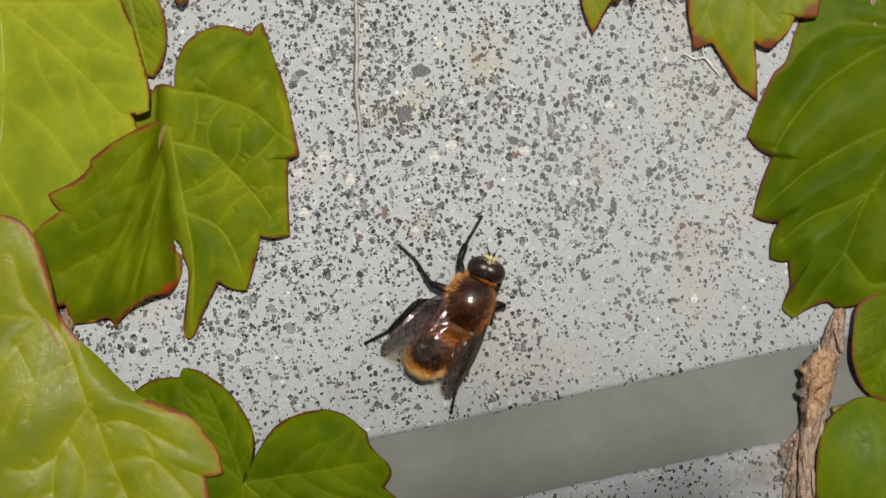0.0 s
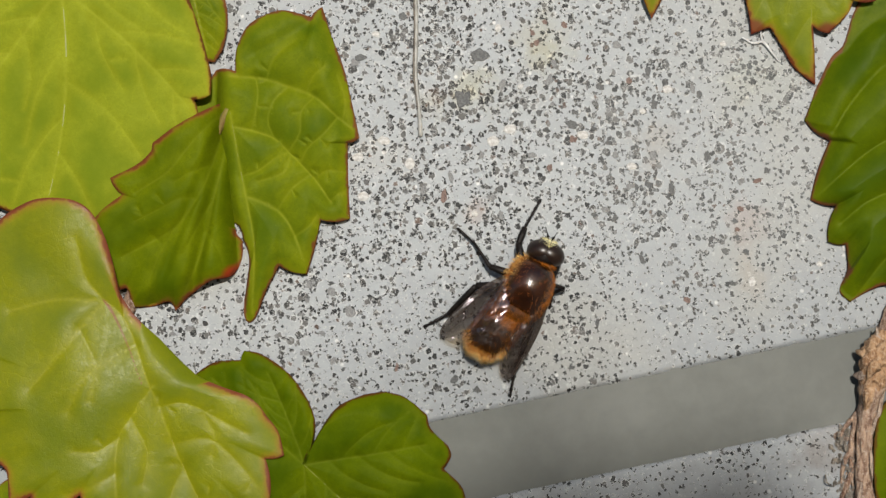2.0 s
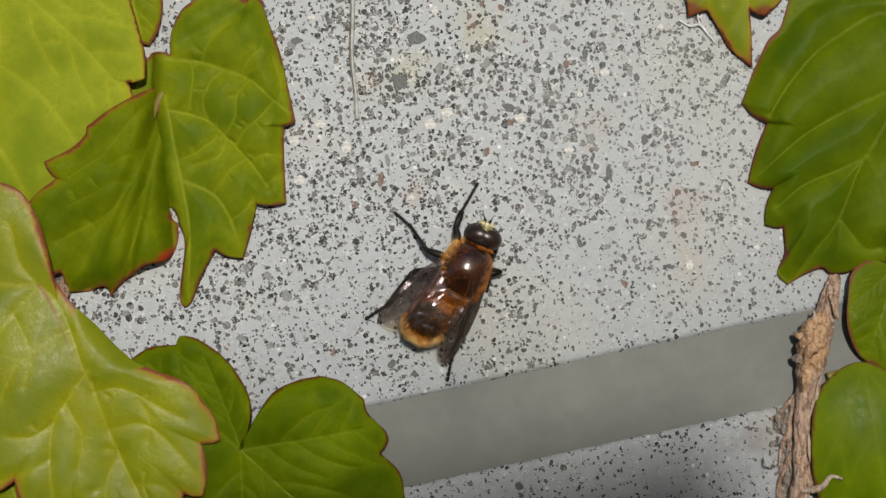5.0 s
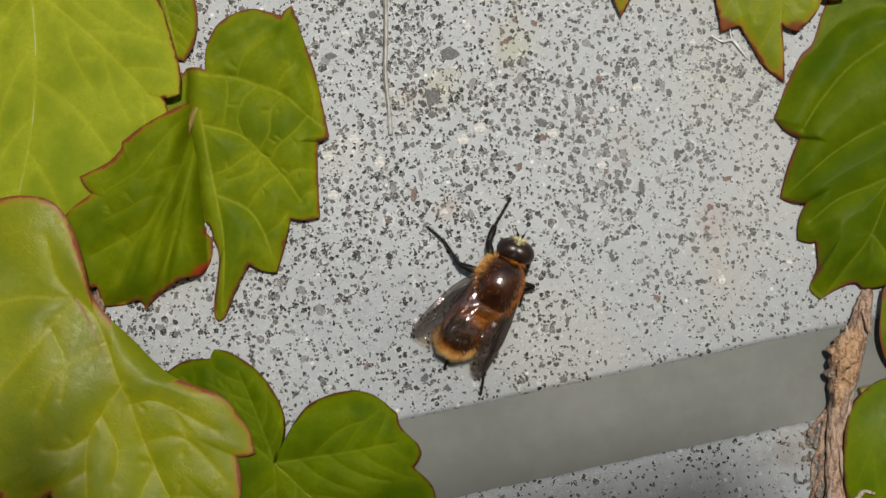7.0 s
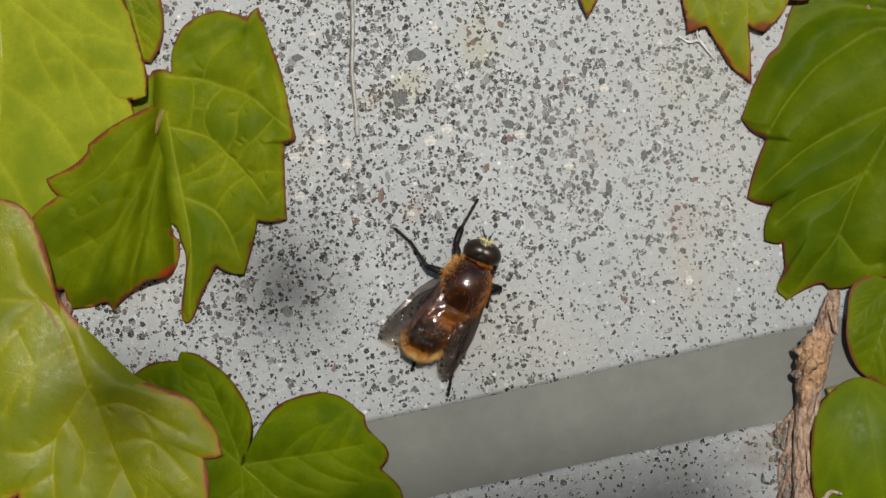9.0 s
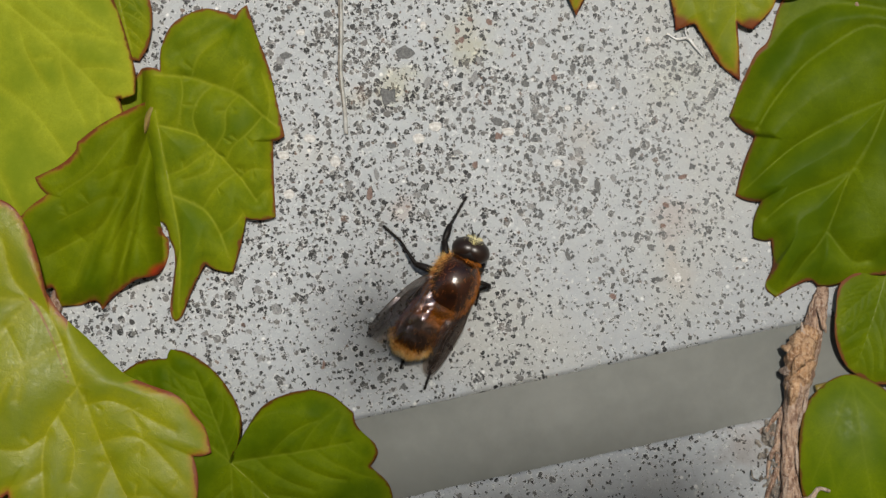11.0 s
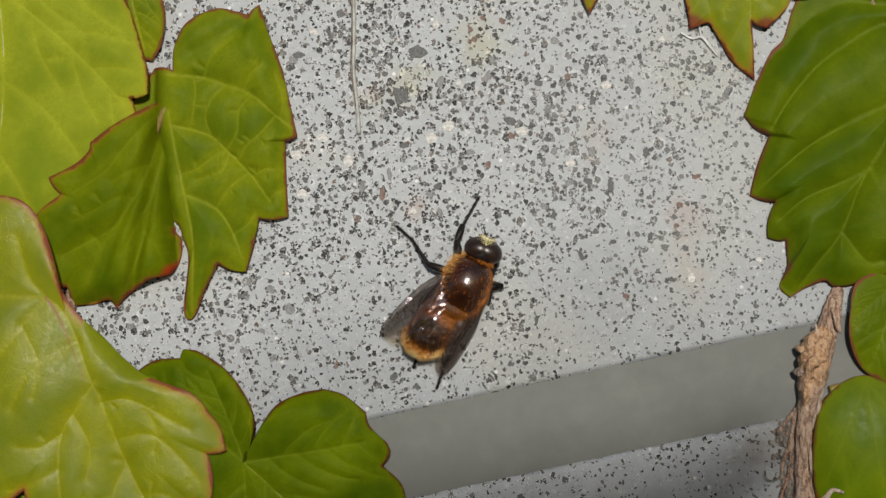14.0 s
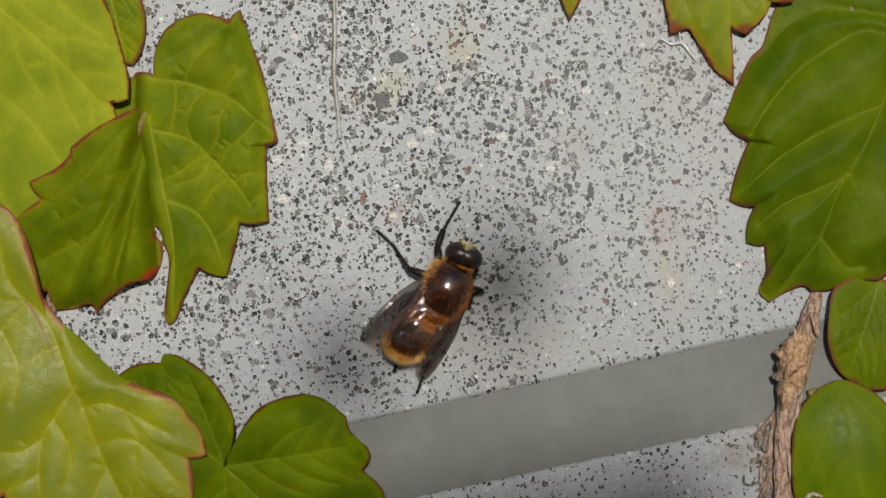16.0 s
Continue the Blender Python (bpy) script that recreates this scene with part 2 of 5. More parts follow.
def make_leaf(name, light, dark, red=0.0, rim=(0.105, 0.023, 0.009), width=0.34, gloss=0.46, spread=0.6, shine=0.16, relief=0.00010, veined=0.38, flush=(0.28, 0.050, 0.016)):
    """rim width in millimetres; red: how far the blush reaches in from the rim."""
    m = Nodes(name)
    p = m.place()
    n = m.noise(p, 0.16, 4.0, 0.55)
    n2 = m.noise(p, 1.5, 5.0, 0.65)
    n3 = m.noise(p, 7.0, 2.0, 0.6)
    drift = m.add("VectorMath", {0: m.noise(p, 0.8, 3.0, 0.6).outputs["Color"], 1: (1.1, 1.1, 1.1)}, operation="MULTIPLY").outputs[0]
    bent = m.add("VectorMath", {0: p, 1: drift}, operation="ADD").outputs[0]
    cells = m.add("TexVoronoi", {"Vector": bent, "Scale": 0.62}, feature="DISTANCE_TO_EDGE")
    shown = m.step(n.outputs[0], 0.42, 0.60)
    net = m.math("MULTIPLY", m.step(cells.outputs[0], 0.0, 0.055, 1.0, 0.0), shown)
    small = m.add("TexVoronoi", {"Vector": bent, "Scale": 1.9}, feature="DISTANCE_TO_EDGE")
    fine = m.step(small.outputs[0], 0.0, 0.09, 1.0, 0.0)
    col = m.mix(m.step(n.outputs[0], 0.5 - spread / 2, 0.5 + spread / 2), rgb(*dark), rgb(*light))
    col = m.mix(m.step(n2.outputs[0], 0.35, 0.75, 0, 0.25), col, rgb(*[v * 0.7 for v in dark]))
    col = m.mix(m.math("MULTIPLY", net, 0.22), col, rgb(light[0] * 1.25, light[1] * 1.2, light[2]))
    col = m.mix(m.math("MULTIPLY", fine, 0.14), col, rgb(*[v * 0.7 for v in dark]))
    col = m.mix(m.step(n3.outputs[0], 0.45, 0.75, 0, 0.22), col, rgb(*[v * 0.55 for v in dark]))
    pores = m.add("TexVoronoi", {"Vector": p, "Scale": 2.4}, feature="F1")
    pore = m.math("MULTIPLY", m.step(pores.outputs["Distance"], 0.05, 0.14, 1.0, 0.0), m.step(m.add("SeparateColor", {0: pores.outputs["Color"]}).outputs[0], 0.80, 0.9))
    col = m.mix(m.math("MULTIPLY", pore, 0.45), col, rgb(light[0] * 1.5, light[1] * 1.5, 0.08))
    vein = m.attr("vein")
    field = m.attr("field")
    col = m.mix(m.math("MULTIPLY", m.math("MULTIPLY", field, m.step(n.outputs[0], 0.3, 0.6, 1.0, 0.4)), 0.55), col, rgb(dark[0] * 0.52, dark[1] * 0.72, dark[2]))
    col = m.mix(m.math("MULTIPLY", vein, veined), col, rgb(light[0] * 1.5 + 0.03, light[1] * 1.35 + 0.03, light[2] * 1.6 + 0.02))
    edge = m.attr("rim")
    wob = m.math("ADD", edge, m.math("ADD", m.math("MULTIPLY", m.math("SUBTRACT", n2.outputs[0], 0.5), 0.75), m.math("MULTIPLY", m.math("SUBTRACT", m.noise(p, 0.3, 2.0).outputs[0], 0.46), 1.0)))
    col = m.mix(m.step(wob, 0.2, 1.4, 0.28, 0.0), col, rgb(light[0] * 1.3, light[1] * 1.08, light[2]))
    if red:
        col = m.mix(m.step(wob, 0.0, red, 0.75, 0.0), col, rgb(0.34, 0.12, 0.025))
        blush = m.attr("blush")
        col = m.mix(m.math("MULTIPLY", blush, 0.9), col, rgb(*flush))
    col = m.mix(m.step(wob, width * 0.3, width, 0.88, 0.0), col, rgb(*rim))
    m.to("Base Color", col)
    m.to("Roughness", m.step(n2.outputs[0], 0.3, 0.7, gloss - 0.06, gloss + 0.10))
    m.to("Specular IOR Level", shine)
    h = m.math("ADD", m.math("ADD", m.math("MULTIPLY", n2.outputs[0], 0.5), m.math("MULTIPLY", n3.outputs[0], 0.22)), m.math("ADD", m.math("MULTIPLY", net, -0.18), m.math("MULTIPLY", fine, -0.08)))
    m.bump(h, relief, 0.5)
    trans = m.add("BsdfTranslucent", {"Color": m.mix(0.5, col, rgb(0.30, 0.38, 0.02))})
    both = m.add("MixShader", {0: 0.22, 1: m.bsdf.outputs[0], 2: trans.outputs[0]})
    m.tree.links.new(both.outputs[0], m.out.inputs["Surface"])
    return m.mat


def make_shell(name, dark, amber, rough, spec):
    """Body shell with amber bands and flanks on dark brown."""
    m = Nodes(name)
    p = m.place()
    n = m.noise(p, 1.1, 4.0, 0.6)
    n2 = m.noise(p, 6.0, 3.0, 0.6)
    f = m.math("ADD", m.attr("amber"), m.math("MULTIPLY", m.math("SUBTRACT", n.outputs[0], 0.5), 0.9))
    col = m.mix(m.step(f, 0.15, 0.85), rgb(*dark), rgb(*amber))
    m.to("Base Color", m.mix(m.step(n2.outputs[0], 0.4, 0.7, 0, 0.4), col, rgb(*[v * 0.5 for v in dark])))
    m.to("Roughness", m.step(n2.outputs[0], 0.3, 0.7, rough - 0.08, rough + 0.12))
    m.to("Specular IOR Level", spec)
    m.bump(m.math("ADD", n2.outputs[0], m.math("MULTIPLY", n.outputs[0], 2.0)), 0.00012)
    return m.mat


def make_wing():
    m = Nodes("wing_membrane")
    p = m.place()
    n = m.noise(p, 0.9, 4.0, 0.6)
    n2 = m.noise(p, 4.0, 3.0, 0.6)
    m.to("Base Color", m.mix(m.step(n.outputs[0], 0.3, 0.7), rgb(0.022, 0.015, 0.011), rgb(0.075, 0.050, 0.040)))
    m.to("Roughness", 0.30)
    m.to("Specular IOR Level", 0.4)
    m.bump(m.noise(p, 1.6, 3.0, 0.6).outputs[0], 0.0006, 0.8)
    chord = m.attr("chord")
    clear = m.add("BsdfTransparent", {"Color": m.mix(m.step(chord, 0.2, 0.8), rgb(0.54, 0.50, 0.46), rgb(0.93, 0.84, 0.70))})
    f = m.math("ADD", m.step(n2.outputs[0], 0.2, 0.8, -0.06, 0.06), m.step(chord, 0.2, 0.7, 0.56, 0.06))
    f = m.math("MULTIPLY", f, m.step(m.attr("tip"), 0.35, 0.9, 1.0, 0.55))
    both = m.add("MixShader", {0: f, 1: clear.outputs[0], 2: m.bsdf.outputs[0]})
    long = m.add("Mapping", {"Vector": p, "Scale": (1.5, 0.45, 1.0)}).outputs[0]
    # the membrane is crumpled into small facets that glint one by one
    ragged = m.add("VectorMath", {0: long, 1: m.noise(p, 1.8, 3.0, 0.6).outputs["Color"]}, operation="ADD").outputs[0]
    facet = m.add("TexVoronoi", {"Vector": ragged, "Scale": 1.6}, feature="F1")
    lean = m.add("VectorMath", {0: facet.outputs["Color"], 1: (0.5, 0.5, 0.5)}, operation="SUBTRACT").outputs[0]
    lean = m.add("VectorMath", {0: lean, 1: (1.05, 1.05, 0.2)}, operation="MULTIPLY").outputs[0]
    crinkle = m.add("Bump", {"Height": m.noise(long, 1.6, 2.5, 0.5).outputs[0], "Distance": 0.00015, "Strength": 1.0})
    turned = m.add("VectorMath", {0: crinkle.outputs[0], 1: lean}, operation="ADD").outputs[0]
    turned = m.add("VectorMath", {0: turned}, operation="NORMALIZE").outputs[0]
    shine = m.add("BsdfGlossy", {"Color": rgb(1.0, 0.86, 0.93), "Roughness": 0.20, "Normal": turned})
    lit = m.add("MixShader", {0: m.step(chord, 0.30, 0.65, 0.03, 0.17), 1: both.outputs[0], 2: shine.outputs[0]})
    m.tree.links.new(lit.outputs[0], m.out.inputs["Surface"])
    return m.mat


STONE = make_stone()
PAVING = make_plain("paving", (0.17, 0.17, 0.165), (0.27, 0.265, 0.255), 0.01, 0.9)
SEALANT = make_plain("joint_sealant", (0.124, 0.129, 0.116), (0.156, 0.160, 0.146), 0.05, 0.62, 0.00002, 0.35)
LIME = make_plain("lime_bloom", (0.54, 0.53, 0.51), (0.84, 0.83, 0.81), 0.9, 0.8, 0.00008)
CHIP_DARK = make_plain("dark_chip", (0.014, 0.016, 0.018), (0.110, 0.112, 0.110), 0.0034, 0.55)
CHIP_GREY = make_plain("grey_chip", (0.075, 0.076, 0.078), (0.27, 0.27, 0.265), 0.0034, 0.55)
CHIP_RUST = make_plain("rust_chip", (0.085, 0.045, 0.035), (0.26, 0.18, 0.15), 0.0030, 0.7)
BARK = make_bark()
LIME_CRUST = make_plain("lime_crust", (0.38, 0.36, 0.33), (0.70, 0.69, 0.67), 0.0016, 0.7)
BARK_PALE = make_bark("pale_bark", (0.20, 0.135, 0.10), (0.46, 0.35, 0.27), (0.60, 0.50, 0.41))
KNOT = make_bark("knot_bark", (0.22, 0.105, 0.045), (0.50, 0.31, 0.17), (0.66, 0.50, 0.36))
DUST = make_bark("dusty_crumb", (0.10, 0.085, 0.068), (0.27, 0.235, 0.195), (0.38, 0.35, 0.31))
STRAW = make_plain("dry_straw", (0.27, 0.26, 0.235), (0.46, 0.45, 0.42), 0.8, 0.55, 0.00004)
PETIOLE = make_plain("petiole_skin", (0.17, 0.10, 0.03), (0.24, 0.20, 0.05), 0.5, 0.4)
VEIN = make_plain("leaf_vein", (0.19, 0.225, 0.012), (0.25, 0.28, 0.03), 0.8, 0.5)
LEAF_PALE = make_leaf("pale_leaf", (0.365, 0.405, 0.025), (0.245, 0.285, 0.010), red=0.55, gloss=0.55, shine=0.04, veined=0.2)
LEAF_BIG = make_leaf("big_leaf", (0.305, 0.312, 0.004), (0.205, 0.225, 0.003), red=1.0, rim=(0.20, 0.042, 0.022), width=0.46, gloss=0.42, shine=0.29, relief=0.00011, veined=0.24, flush=(0.26, 0.10, 0.04))
LEAF_MID = make_leaf("mid_leaf", (0.250, 0.288, 0.006), (0.104, 0.155, 0.003), gloss=0.50, shine=0.06, veined=0.36, rim=(0.19, 0.045, 0.024), width=0.40)
LEAF_FOLD = make_leaf("folded_leaf", (0.19, 0.235, 0.003), (0.100, 0.138, 0.001), red=0.7, rim=(0.17, 0.038, 0.018), width=0.42, gloss=0.52, shine=0.04, veined=0.16, flush=(0.46, 0.042, 0.016))
LEAF_ROUND = make_leaf("round_leaf", (0.155, 0.205, 0.002), (0.070, 0.112, 0.001), gloss=0.5, shine=0.03, veined=0.24)
LEAF_DEEP = make_leaf("deep_leaf", (0.146, 0.198, 0.002), (0.072, 0.116, 0.001), rim=(0.19, 0.05, 0.028), width=0.40, gloss=0.48, shine=0.08, veined=0.11)
LEAF_GLOSSY = make_leaf("glossy_leaf", (0.145, 0.20, 0.003), (0.085, 0.135, 0.001), gloss=0.36, shine=0.05, veined=0.12, relief=0.00003, rim=(0.12, 0.045, 0.012), width=0.30)
LEAF_RED = make_leaf("red_edged_leaf", (0.25, 0.285, 0.006), (0.16, 0.20, 0.003), red=0.75, width=0.24, rim=(0.13, 0.022, 0.010), flush=(0.20, 0.050, 0.022), veined=0.16)
VEINS = {"big_leaf": make_plain("big_vein", (0.28, 0.26, 0.02), (0.34, 0.30, 0.07), 0.8, 0.5),
         "pale_leaf": make_plain("pale_vein", (0.36, 0.38, 0.14), (0.44, 0.45, 0.22), 0.8, 0.5),
         "deep_leaf": make_plain("deep_vein", (0.12, 0.165, 0.01), (0.19, 0.23, 0.03), 0.8, 0.5)}
CHITIN = make_plain("dark_chitin", (0.005, 0.004, 0.0035), (0.014, 0.009, 0.007), 1.5, 0.40, 0.00003, 0.2)
THORAX = make_plain("thorax_shell", (0.010, 0.0030, 0.0009), (0.056, 0.014, 0.0012), 0.5, 0.23, 0.00002, 0.8)
ABDOMEN = make_shell("abdomen_shell", (0.016, 0.0046, 0.0007), (0.26, 0.076, 0.0035), 0.34, 0.5)
EYE = make_plain("compound_eye", (0.012, 0.006, 0.004), (0.026, 0.012, 0.006), 0.5, 0.33, 0.000006)
FUR_RUST = make_plain("rust_fur", (0.25, 0.066, 0.003), (0.56, 0.185, 0.009), 1.2, 0.45)
FUR_BROWN = make_plain("brown_fur", (0.026, 0.0085, 0.0008), (0.10, 0.034, 0.003), 1.2, 0.6, 0.0, 0.06)
FUR_GOLD = make_plain("gold_fur", (0.80, 0.37, 0.06), (0.95, 0.62, 0.21), 1.2, 0.45)
FUR_AMBER = make_plain("amber_fur", (0.30, 0.12, 0.010), (0.58, 0.27, 0.028), 0.5, 0.35)
FUR_PALE = make_plain("pale_fur", (0.86, 0.58, 0.24), (0.95, 0.80, 0.50), 1.2, 0.45)
FUR_YELLOW = make_plain("yellow_fur", (0.78, 0.66, 0.24), (0.94, 0.88, 0.55), 1.2, 0.4)
FUR_DARK = make_plain("dark_bristles", (0.012, 0.01, 0.009), (0.03, 0.024, 0.02), 1.2, 0.4)
WING = make_wing()
WING_VEIN = make_plain("wing_vein", (0.028, 0.018, 0.012), (0.06, 0.04, 0.026), 1.2, 0.35)


# ---- building tools ----
def mesh_from(name, verts, faces, material, smooth=True):
    me = bpy.data.meshes.new(name)
    me.from_pydata([tuple(v) for v in verts], [], [tuple(f) for f in faces])
    me.materials.append(material)
    if smooth:
        me.polygons.foreach_set("use_smooth", [True] * len(me.polygons))
    me.update()
    return me


def part(name, me, parent, label="", m=None):
    """One mesh object under a thing or a part."""
    ob = new(name, me)
    ob.parent = parent
    if m is not None:
        ob.matrix_basis = m
    return tagged(ob, label)


def thing(name, label, category, m, group=""):
    ob = new(name)
    ob.empty_display_size = 0.005
    ob.matrix_basis = m
    return tagged(ob, label, category, group)


def smooth_path(points, n):
    """A Catmull-Rom run through the points, n steps per stretch."""
    p = np.array(points, float)
    p = np.vstack([2 * p[0] - p[1], p, 2 * p[-1] - p[-2]])
    out = []
    for i in range(1, len(p) - 2):
        for k in range(n):
            t = k / n
            out.append(0.5 * (2 * p[i] + (p[i + 1] - p[i - 1]) * t + (2 * p[i - 1] - 5 * p[i] + 4 * p[i + 1] - p[i + 2]) * t * t
                              + (3 * p[i] - p[i - 1] - 3 * p[i + 1] + p[i + 2]) * t ** 3))
    out.append(p[-2])
    return np.array(out)


def tube(points, radii, n=6, sides=10, rough=0.0, seed=0.0, flat=1.0):
    """Vertices and faces, in metres, of a tapered tube along millimetre points."""
    path = smooth_path([(*p, r) for p, r in zip(points, radii)], n)
    verts, faces = [], []
    for i, (x, y, z, r) in enumerate(path):
        a, b = path[max(i - 1, 0)][:3], path[min(i + 1, len(path) - 1)][:3]
        way = Vector(b - a).normalized()
        side = way.cross(Vector((0.13, 0.2, 1.0))).normalized()
        up = side.cross(way)
        for k in range(sides):
            w = 2 * math.pi * k / sides
            rr = r
            if rough:
                q = Vector((math.cos(w) * 1.6 + seed, math.sin(w) * 1.6, i * 0.16))
                rr = r * (1 + rough * noise.noise(q) + rough * 0.6 * noise.noise(q * 3.1))
            v = Vector((x, y, z)) + side * (rr * math.cos(w)) + up * (rr * math.sin(w) * flat)
            verts.append(v * MM)
        if i:
            for k in range(sides):
                k2 = (k + 1) % sides
                o = (i - 1) * sides
                faces.append((o + k, o + k2, o + sides + k2, o + sides + k))
    faces.append(tuple(range(sides))[::-1])
    faces.append(tuple(range(len(verts) - sides, len(verts))))
    return verts, faces


def tube_mesh(name, points, radii, material, **kw):
    return mesh_from(name, *tube(points, radii, **kw), material)


# ---- wall ----
JOINT_TOP, JOINT_LOW = 1.18255, 1.17375


def panel(name, z0, z1, edge_at_top, label):
    """A cast stone panel, 80 mm thick, with a fine uneven face where the plants grow."""
    xs = np.concatenate([np.linspace(-1.2, -0.07, 14), np.linspace(-0.069, 0.069, 230), np.linspace(0.07, 1.2, 14)])
    if edge_at_top:
        zs = np.concatenate([np.linspace(z0, z1 - 0.034, 10), np.linspace(z1 - 0.033, z1, 70)])
    else:
        zs = np.concatenate([np.linspace(z0, z0 + 0.06, 110), np.linspace(z0 + 0.061, z1, 10)])
    verts, faces = [], []
    nx, nz = len(xs), len(zs)
    for j, z in enumerate(zs):
        near = (z1 - z) if edge_at_top else (z - z0)
        for x in xs:
            q = Vector((x * 900, z * 900, 0.0))
            y = 0.00004 * noise.noise(q * 0.6) + 0.00003 * noise.noise(q * 2.3)
            dz = 0.0
            if near < 0.0012:
                k = 1 - near / 0.0012
                chip = noise.noise(q * 0.55) + 0.7 * noise.noise(q * 1.7)
                dz = (-1 if edge_at_top else 1) * max(0.0, chip) * 0.00040 * k * k * (0.55 if edge_at_top else 0.16)
                y += 0.00010 * k * k * k + max(0.0, chip) * 0.00005 * k
            verts.append((x, y, z + dz))
    for j in range(nz - 1):
        for i in range(nx - 1):
            o = j * nx + i
            faces.append((o, o + 1, o + nx + 1, o + nx))
    ring = [i for i in range(nx)] + [j * nx + nx - 1 for j in range(1, nz)] + [(nz - 1) * nx + i for i in range(nx - 2, -1, -1)] + [j * nx for j in range(nz - 2, 0, -1)]
    first = len(verts)
    for r in ring:
        x, y, z = verts[r]
        verts.append((x, 0.08, z))
    n = len(ring)
    for k in range(n):
        k2 = (k + 1) % n
        faces.append((ring[k2], ring[k], first + k, first + k2))
    faces.append(tuple(range(first, first + n)))
    ob = new(name, mesh_from(name, verts, faces, STONE, smooth=False))
    me = ob.data
    me.polygons.foreach_set("use_smooth", [i < (nx - 1) * (nz - 1) for i in range(len(me.polygons))])
    return tagged(ob, label, "wall", kind="structure")


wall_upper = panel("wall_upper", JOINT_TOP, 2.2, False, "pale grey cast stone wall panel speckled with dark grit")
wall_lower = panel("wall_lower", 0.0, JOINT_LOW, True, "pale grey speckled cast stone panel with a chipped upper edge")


def sealant():
    xs = np.linspace(-1.2, 1.2, 420)
    verts, faces = [], []
    prof = np.linspace(0, 1, 15)
    for x in xs:
        for s in prof:
            z = JOINT_LOW - 0.002 + (JOINT_TOP - JOINT_LOW + 0.004) * s
            y = 0.00010 + 0.00005 * (1 - (2 * s - 1) ** 2) + 0.00003 * noise.noise(Vector((x * 60, s * 2, 0)))
            verts.append((x, y, z))
    n = len(prof)
    m = len(verts)
    verts += [(x, 0.05, z) for x, y, z in verts]
    for i in range(len(xs) - 1):
        for k in range(n - 1):
            o = i * n + k
            faces.append((o, o + n, o + n + 1, o + 1))
            faces.append((m + o, m + o + 1, m + o + n + 1, m + o + n))
        for k in (0, n - 1):
            o = i * n + k
            faces.append((o, m + o, m + o + n, o + n))
    for o in (0, (len(xs) - 1) * n):
        faces.append(tuple(range(o, o + n)) + tuple(range(m + o + n - 1, m + o - 1, -1)))
    return tagged(new("wall_joint", mesh_from("wall_joint", verts, faces, SEALANT)), "smooth grey sealant strip in the joint between stone panels", "joint", kind="structure")


sealant()


def make_ground():
    n = 41
    s = np.linspace(-1, 1, n)
    verts = [(math.copysign(abs(u) ** 3, u) * 400, math.copysign(abs(v) ** 3, v) * 400, 0) for v in s for u in s]
    faces = [(j * n + i, j * n + i + 1, (j + 1) * n + i + 1, (j + 1) * n + i) for j in range(n - 1) for i in range(n - 1)]
    tagged(new("ground", mesh_from("ground", verts, faces, PAVING)), "plain grey paved ground at the foot of the wall", "ground", kind="structure")


make_ground()


def unseen_wall():
    """An unseen wall added behind the viewer; its coping shades the foot of the panels."""
    y0, y1, top = -1.42, -1.30, 1.5048
    verts, faces = [], []
    for x in np.linspace(-3, 0.190, 61):
        c = 0.004 * noise.noise(Vector((x * 9, 0, 0)))
        verts += [(x, y0, 0), (x, y0, top - 0.03 + c), (x, y0 + 0.03, top + c), (x, y1 - 0.03, top + c), (x, y1, top - 0.03 + c), (x, y1, 0)]
    for i in range(60):
        for k in range(6):
            o = i * 6
            faces.append((o + k, o + (k + 1) % 6, o + 6 + (k + 1) % 6, o + 6 + k))
    faces += [tuple(range(6)), tuple(range(len(verts) - 1, len(verts) - 7, -1))]
    tagged(new("wall_unseen", mesh_from("wall_unseen", verts, faces, PAVING, smooth=False)), "unseen plain grey wall added to shade the panels", "wall", kind="structure")


unseen_wall()


# ---- leaves ----
def leaf_outline(teeth, n):
    """A closed run of points through (degrees, mm, pointed) round the blade's middle: pointed ones stay sharp."""
    pts = [(r * math.cos(radians(a)), r * math.sin(radians(a))) for a, r, *_ in teeth]
    sharp = [len(t) > 2 for t in teeth]
    k = len(pts)
    P = np.array(pts)
    lens = [np.linalg.norm(P[(i + 1) % k] - P[i]) for i in range(k)]
    total = sum(lens)
    out = []
    for i in range(k):
        p1, p2 = P[i], P[(i + 1) % k]
        d = np.linalg.norm(p2 - p1)
        m1 = (p2 - p1) * 1.0 if sharp[i] else (p2 - P[i - 1]) * d / (np.linalg.norm(p2 - p1) + np.linalg.norm(p1 - P[i - 1]))
        p3 = P[(i + 2) % k]
        m2 = (p2 - p1) * 1.0 if sharp[(i + 1) % k] else (p3 - p1) * d / (np.linalg.norm(p3 - p2) + d)
        side = np.array([(p2 - p1)[1], -(p2 - p1)[0]])
        if sharp[i] and sharp[(i + 1) % k]:
            m1, m2 = m1 + side * 0.35, m2 - side * 0.35
        steps = max(2, int(round(n * lens[i] / total)))
        for s in range(steps):
            t = s / steps
            h = (2 * t ** 3 - 3 * t ** 2 + 1, t ** 3 - 2 * t ** 2 + t, -2 * t ** 3 + 3 * t ** 2, t ** 3 - t ** 2)
            out.append(h[0] * p1 + h[1] * m1 + h[2] * p2 + h[3] * m2)
    return np.array(out)


